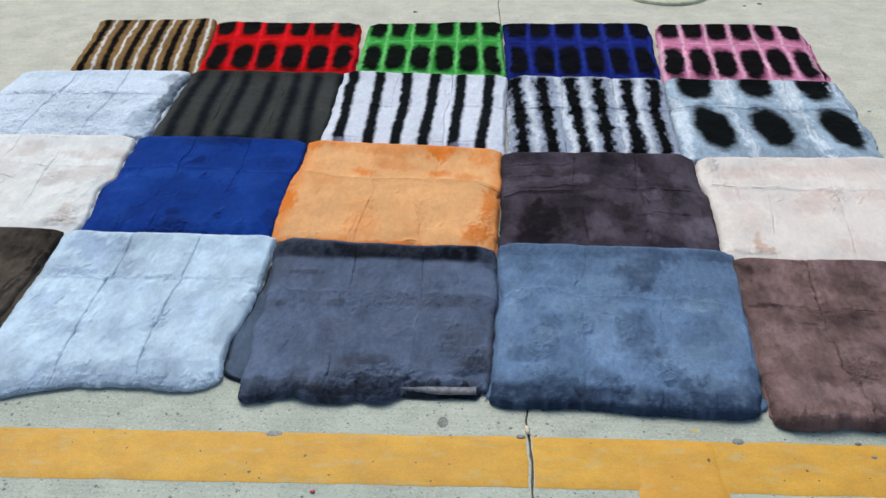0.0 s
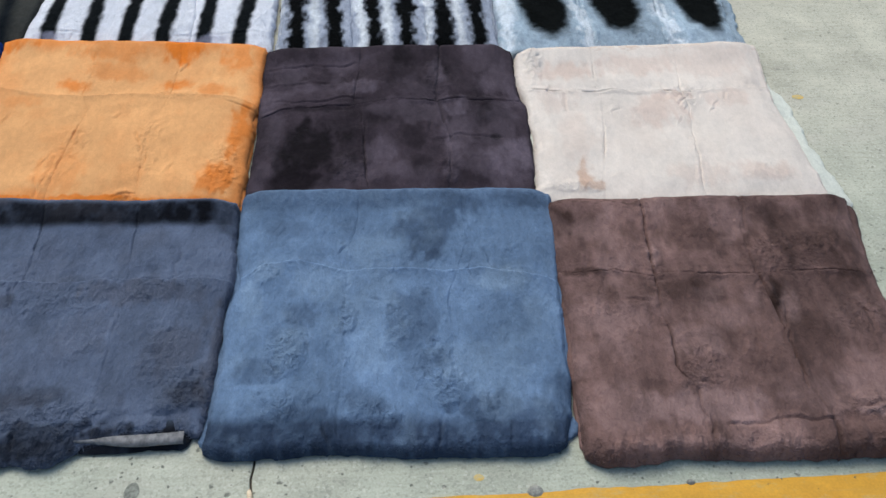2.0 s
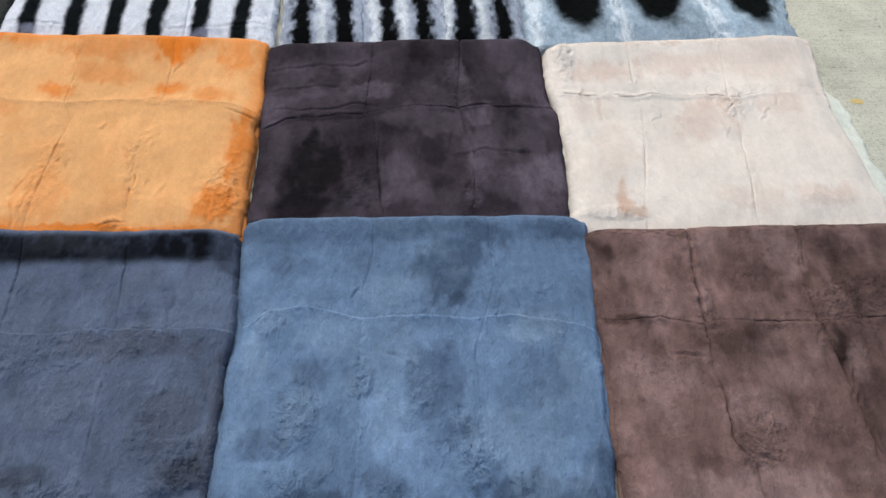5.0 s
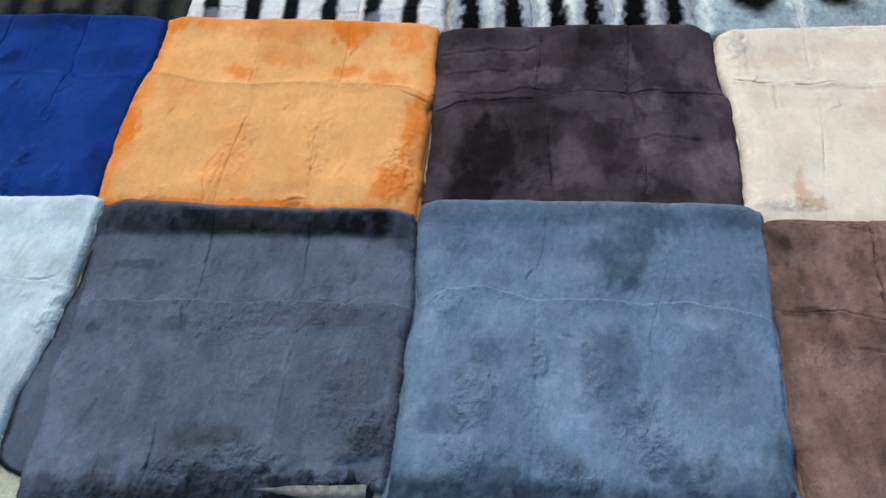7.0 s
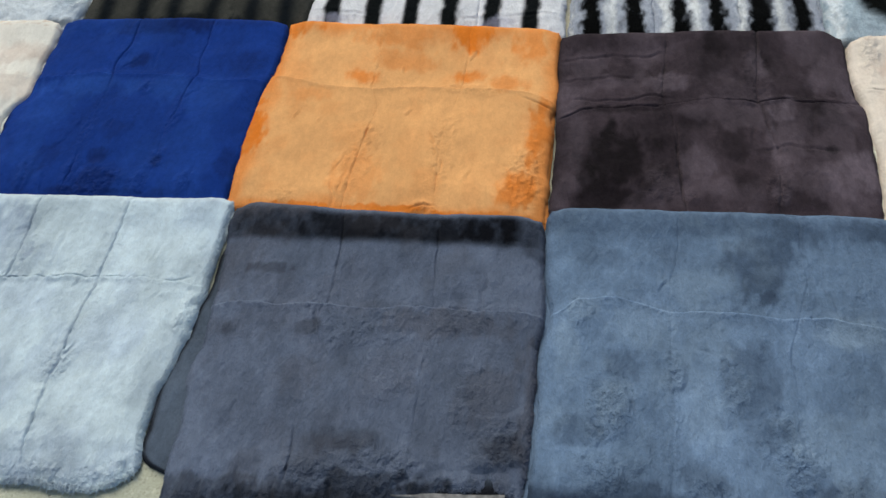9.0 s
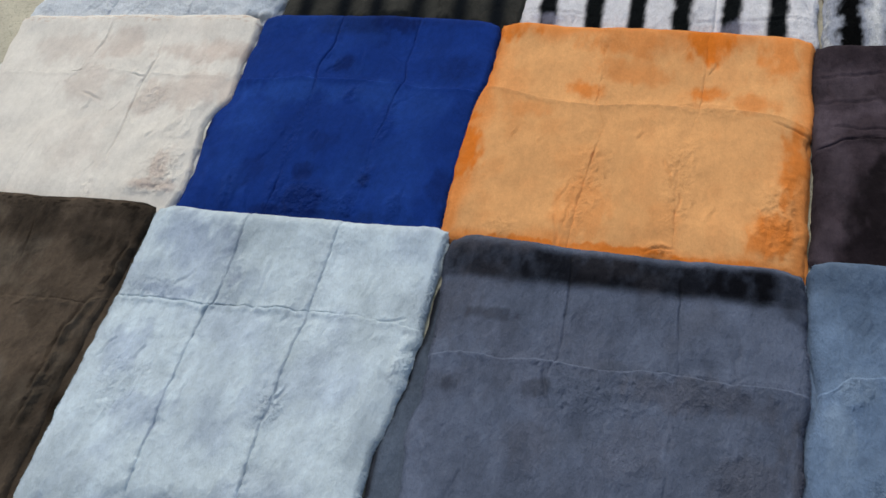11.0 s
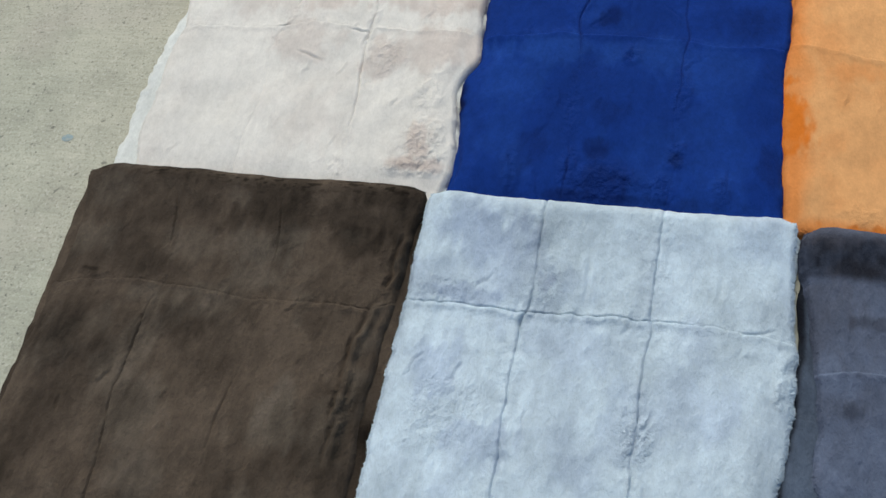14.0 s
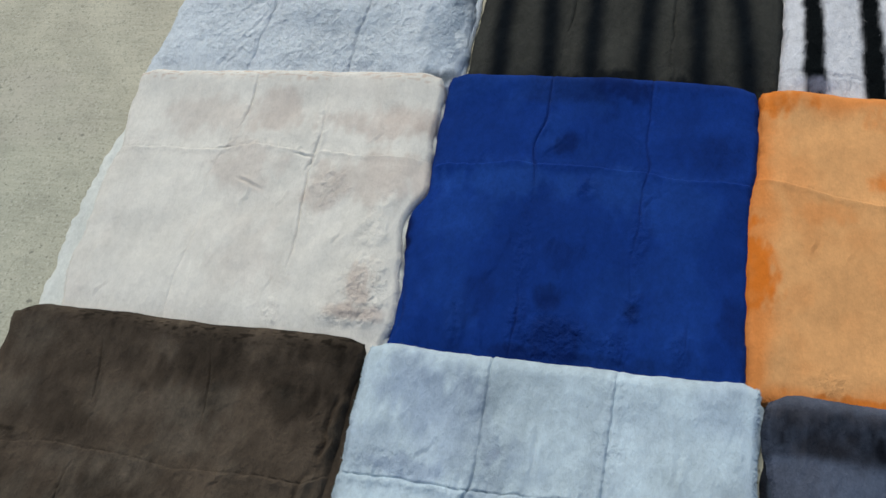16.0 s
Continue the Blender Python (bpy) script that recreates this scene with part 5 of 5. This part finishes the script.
brown_white.surface = with_white
build_plate(brown_white, fur_material("chipmunk_fur", C(146, 112, 70), C(12, 8, 6), C(240, 232, 222), sheen=0.01),
            "tan fur plate with black and thin white stripes", step=0.0045, nap=2500)
seam_lines = stripes((6, 6), 0.10, (0.5, 0.5), 0.14, 0.05, 0.2)
for seed, quad, base, dark, pale, words in (
        (132, [(-0.976, 3.280), (-0.390, 3.290), (-0.428, 3.850), (-1.036, 3.842)], C(208, 4, 8), C(8, 3, 3), C(238, 24, 44), "bright red fur plate with rows of black spots"),
        (133, [(-0.388, 3.300), (0.174, 3.290), (0.160, 3.886), (-0.395, 3.838)], C(72, 168, 70), C(6, 9, 5), C(140, 222, 130), "grass-green fur plate with rows of black spots"),
        (134, [(0.181, 3.275), (0.742, 3.290), (0.776, 3.882), (0.165, 3.874)], C(26, 36, 112), C(5, 6, 14), C(40, 58, 150), "navy-blue fur plate with rows of black spots"),
        (135, [(0.745, 3.275), (1.336, 3.270), (1.390, 3.886), (0.800, 3.884)], C(218, 130, 164), C(8, 7, 8), C(250, 200, 216), "pink fur plate with rows of black spots")):
    build_plate(Plate(seed, quad, 0.60, (0.335, 0.665), mottle=0.16, rag=1.5, lift=0.0, pattern=spots(6, D_ROWS, 0.071, 0.25, 3.0), lines=seam_lines,
                      blots=((0.5, 0.6, 0.6, 0.025, "tint", 0.4), (0.01, 0.4, 0.03, 0.4, "tint", 0.7), (0.99, 0.4, 0.03, 0.4, "tint", 0.6), (0.5, 0.02, 0.6, 0.03, "tint", 0.5))),
                fur_material("dyed_spotted_fur", base, dark, pale, grain=0.16, sheen=0.01), words, step=0.0045, fringe=0.8, hair=0.008,
                under={"r": ((0, 0.022), (0.6, 0.018), (0.9, 0))} if seed == 135 else None, under_rag=2.6 if seed == 135 else 1.2)


# ---- small things ----
def disc(name, x, y, rx, ry, h, mat, label, category, seed, group=""):
    """A low, uneven flattened lump."""
    bm = bmesh.new()
    rings, seg = 4, 14
    rows = []
    for k in range(rings):
        s = 1 - k / rings
        z = (0.0005, h * 0.7, h, h * 0.95)[k]
        rows.append([bm.verts.new((rx * (s if k else 1.04) * (1 + 0.12 * noise.noise((seed, math.cos(2 * math.pi * a / seg), math.sin(2 * math.pi * a / seg)))) * math.cos(2 * math.pi * a / seg),
                                   ry * (s if k else 1.04) * (1 + 0.12 * noise.noise((seed + 5, math.cos(2 * math.pi * a / seg), math.sin(2 * math.pi * a / seg)))) * math.sin(2 * math.pi * a / seg), z)) for a in range(seg)])
    for a, b in zip(rows, rows[1:]):
        for k in range(seg):
            bm.faces.new((a[k], a[(k + 1) % seg], b[(k + 1) % seg], b[k]))
    bm.faces.new(rows[-1])
    ob = new(name, bm_mesh(name, bm, mat))
    ob.matrix_world = pose(x, y, 0)
    return tagged(ob, label, category, group)


gum_mat = speckled("grey_gum", (0.13, 0.13, 0.115), (0.30, 0.29, 0.26), 140.0, 0.6)
for k, (x, y, rx, ry) in enumerate(((-0.318, 1.431, 0.019, 0.011), (0.628, 1.451, 0.012, 0.011), (0.888, 1.417, 0.008, 0.005), (0.869, 1.455, 0.007, 0.005),
                                (0.872, 1.136, 0.012, 0.007), (0.787, 1.225, 0.008, 0.005), (0.559, 1.283, 0.008, 0.005), (0.190, 1.268, 0.010, 0.006))):
    disc("gum_spot", x, y, rx, ry, 0.0048 if k < 4 else 0.0012, gum_mat, "flattened dark grey gum spot trodden onto the concrete", "gum", k, "gum spots")


def round_base():
    mat = speckled("cream_concrete", (0.46, 0.42, 0.26), (0.62, 0.58, 0.42), 45.0)
    bm = bmesh.new()
    seg, profile = 64, ((0.213, 0.0), (0.214, 0.006), (0.212, 0.012), (0.206, 0.015), (0.10, 0.017), (0.02, 0.017))
    rows = [[bm.verts.new(((r + 0.004 * noise.noise((3 * math.cos(a), 3 * math.sin(a), z * 30))) * math.cos(a), (r + 0.004 * noise.noise((3 * math.cos(a), 3 * math.sin(a), z * 30))) * math.sin(a), z))
             for a in (2 * math.pi * k / seg for k in range(seg))] for r, z in profile]
    for a, b in zip(rows, rows[1:]):
        for k in range(seg):
            bm.faces.new((a[k], a[(k + 1) % seg], b[(k + 1) % seg], b[k]))
    bm.faces.new(rows[-1])
    ob = new("round_base", bm_mesh("round_base", bm, mat))
    ob.matrix_world = pose(0.915, 4.402, 0)
    tagged(ob, "cream-coloured round concrete base standing on the yard", "base")


round_base()


def lump(name, x, y, z, size, mat, label, category, seed, turn=0.0):
    """A small irregular solid scrap."""
    bm = bmesh.new()
    bmesh.ops.create_icosphere(bm, subdivisions=2, radius=1.0)
    for v in bm.verts:
        v.co = Vector([c * s for c, s in zip(v.co * (1 + 0.25 * noise.noise(v.co * 1.7 + Vector((seed, 0, 0)))), size)])
    ob = new(name, bm_mesh(name, bm, mat))
    ob.matrix_world = pose(x, y, z, 0, 0, turn)
    return tagged(ob, label, category)


lump("paper_scrap", 0.2015, 1.463, 0.004, (0.0045, 0.013, 0.004), speckled("tan_paper", (0.55, 0.42, 0.28), (0.70, 0.56, 0.40)), "crumpled tan paper scrap stuck in the concrete joint", "litter", 3, 8)
lump("red_scrap", -0.213, 1.280, 0.0025, (0.005, 0.0035, 0.0025), speckled("red_plastic", (0.55, 0.05, 0.06), (0.7, 0.12, 0.12)), "tiny red plastic scrap lying on the concrete", "litter", 5)
lump("orange_scrap", -1.645, 2.027, 0.003, (0.006, 0.006, 0.003), speckled("orange_plastic", (0.6, 0.2, 0.05), (0.7, 0.28, 0.08)), "tiny orange scrap beside the brown fur", "litter", 7)
lump("stone_chip", 0.188, 1.445, 0.003, (0.009, 0.006, 0.002), gum_mat, "small grey stone chip by the joint", "stone", 9)
dab_mat = speckled("faded_yellow", (0.42, 0.36, 0.20), (0.58, 0.38, 0.10), 110.0)
disc("paint_dab", 1.405, 2.476, 0.014, 0.009, 0.001, dab_mat, "small dab of yellow paint on the concrete", "paint", 11)
disc("paint_dab", 0.545, 1.480, 0.008, 0.006, 0.001, dab_mat, "small dab of yellow paint on the concrete", "paint", 12)
disc("oil_stain", 0.027, 1.482, 0.011, 0.016, 0.0012, speckled("dark_stain", (0.12, 0.12, 0.10), (0.24, 0.25, 0.21)), "dark greenish stain on the concrete", "stain", 13)


def leather_flap():
    """The bare skin side that shows where the upper layer of the blue-grey plate curls up at its front."""
    n = 24
    t = np.linspace(0, 1, n)
    x = -0.070 + 0.165 * t
    back = 1.567 + 0.008 * t + 0.002 * fbm(t, t * 0, 0.2, 3)
    front = back - 0.002 - 0.016 * smooth(0.0, 0.6, t) + 0.0015 * fbm(t, t * 0 + 2, 0.15, 6)
    rows = [np.stack([x, front, 0.012 + 0 * t], -1), np.stack([x, front, 0.0165 + 0 * t], -1), np.stack([x, (front + back) / 2, 0.0185 + 0 * t], -1), np.stack([x, back, 0.019 + 0 * t], -1)]
    verts = np.concatenate(rows) - np.array([slate_plate.location.x, slate_plate.location.y, 0])
    child("skin_side", mesh_from("skin_side", verts, grid_faces(n, 4), leather), slate_plate, "pale grey bare leather underside")


leather_flap()

white_scrap = speckled("white_paper", (0.62, 0.62, 0.60), (0.78, 0.78, 0.76))
lump("paper_scrap", 1.243, 4.201, 0.003, (0.008, 0.006, 0.003), white_scrap, "tiny white paper scrap on the concrete", "litter", 21)
lump("paper_scrap", 1.424, 3.084, 0.003, (0.007, 0.005, 0.003), white_scrap, "tiny white paper scrap on the concrete", "litter", 22)
lump("stone_chip", 1.316, 4.228, 0.003, (0.010, 0.006, 0.003), gum_mat, "small dark stone chip on the concrete", "stone", 23)
lump("stone_chip", -0.218, 4.059, 0.003, (0.009, 0.006, 0.003), gum_mat, "small dark stone chip on the concrete", "stone", 24)
disc("paint_spot", -1.766, 2.232, 0.012, 0.009, 0.001, speckled("faded_blue", (0.20, 0.30, 0.34), (0.33, 0.36, 0.33), 120.0), "faded bluish paint spot on the concrete", "paint", 25)
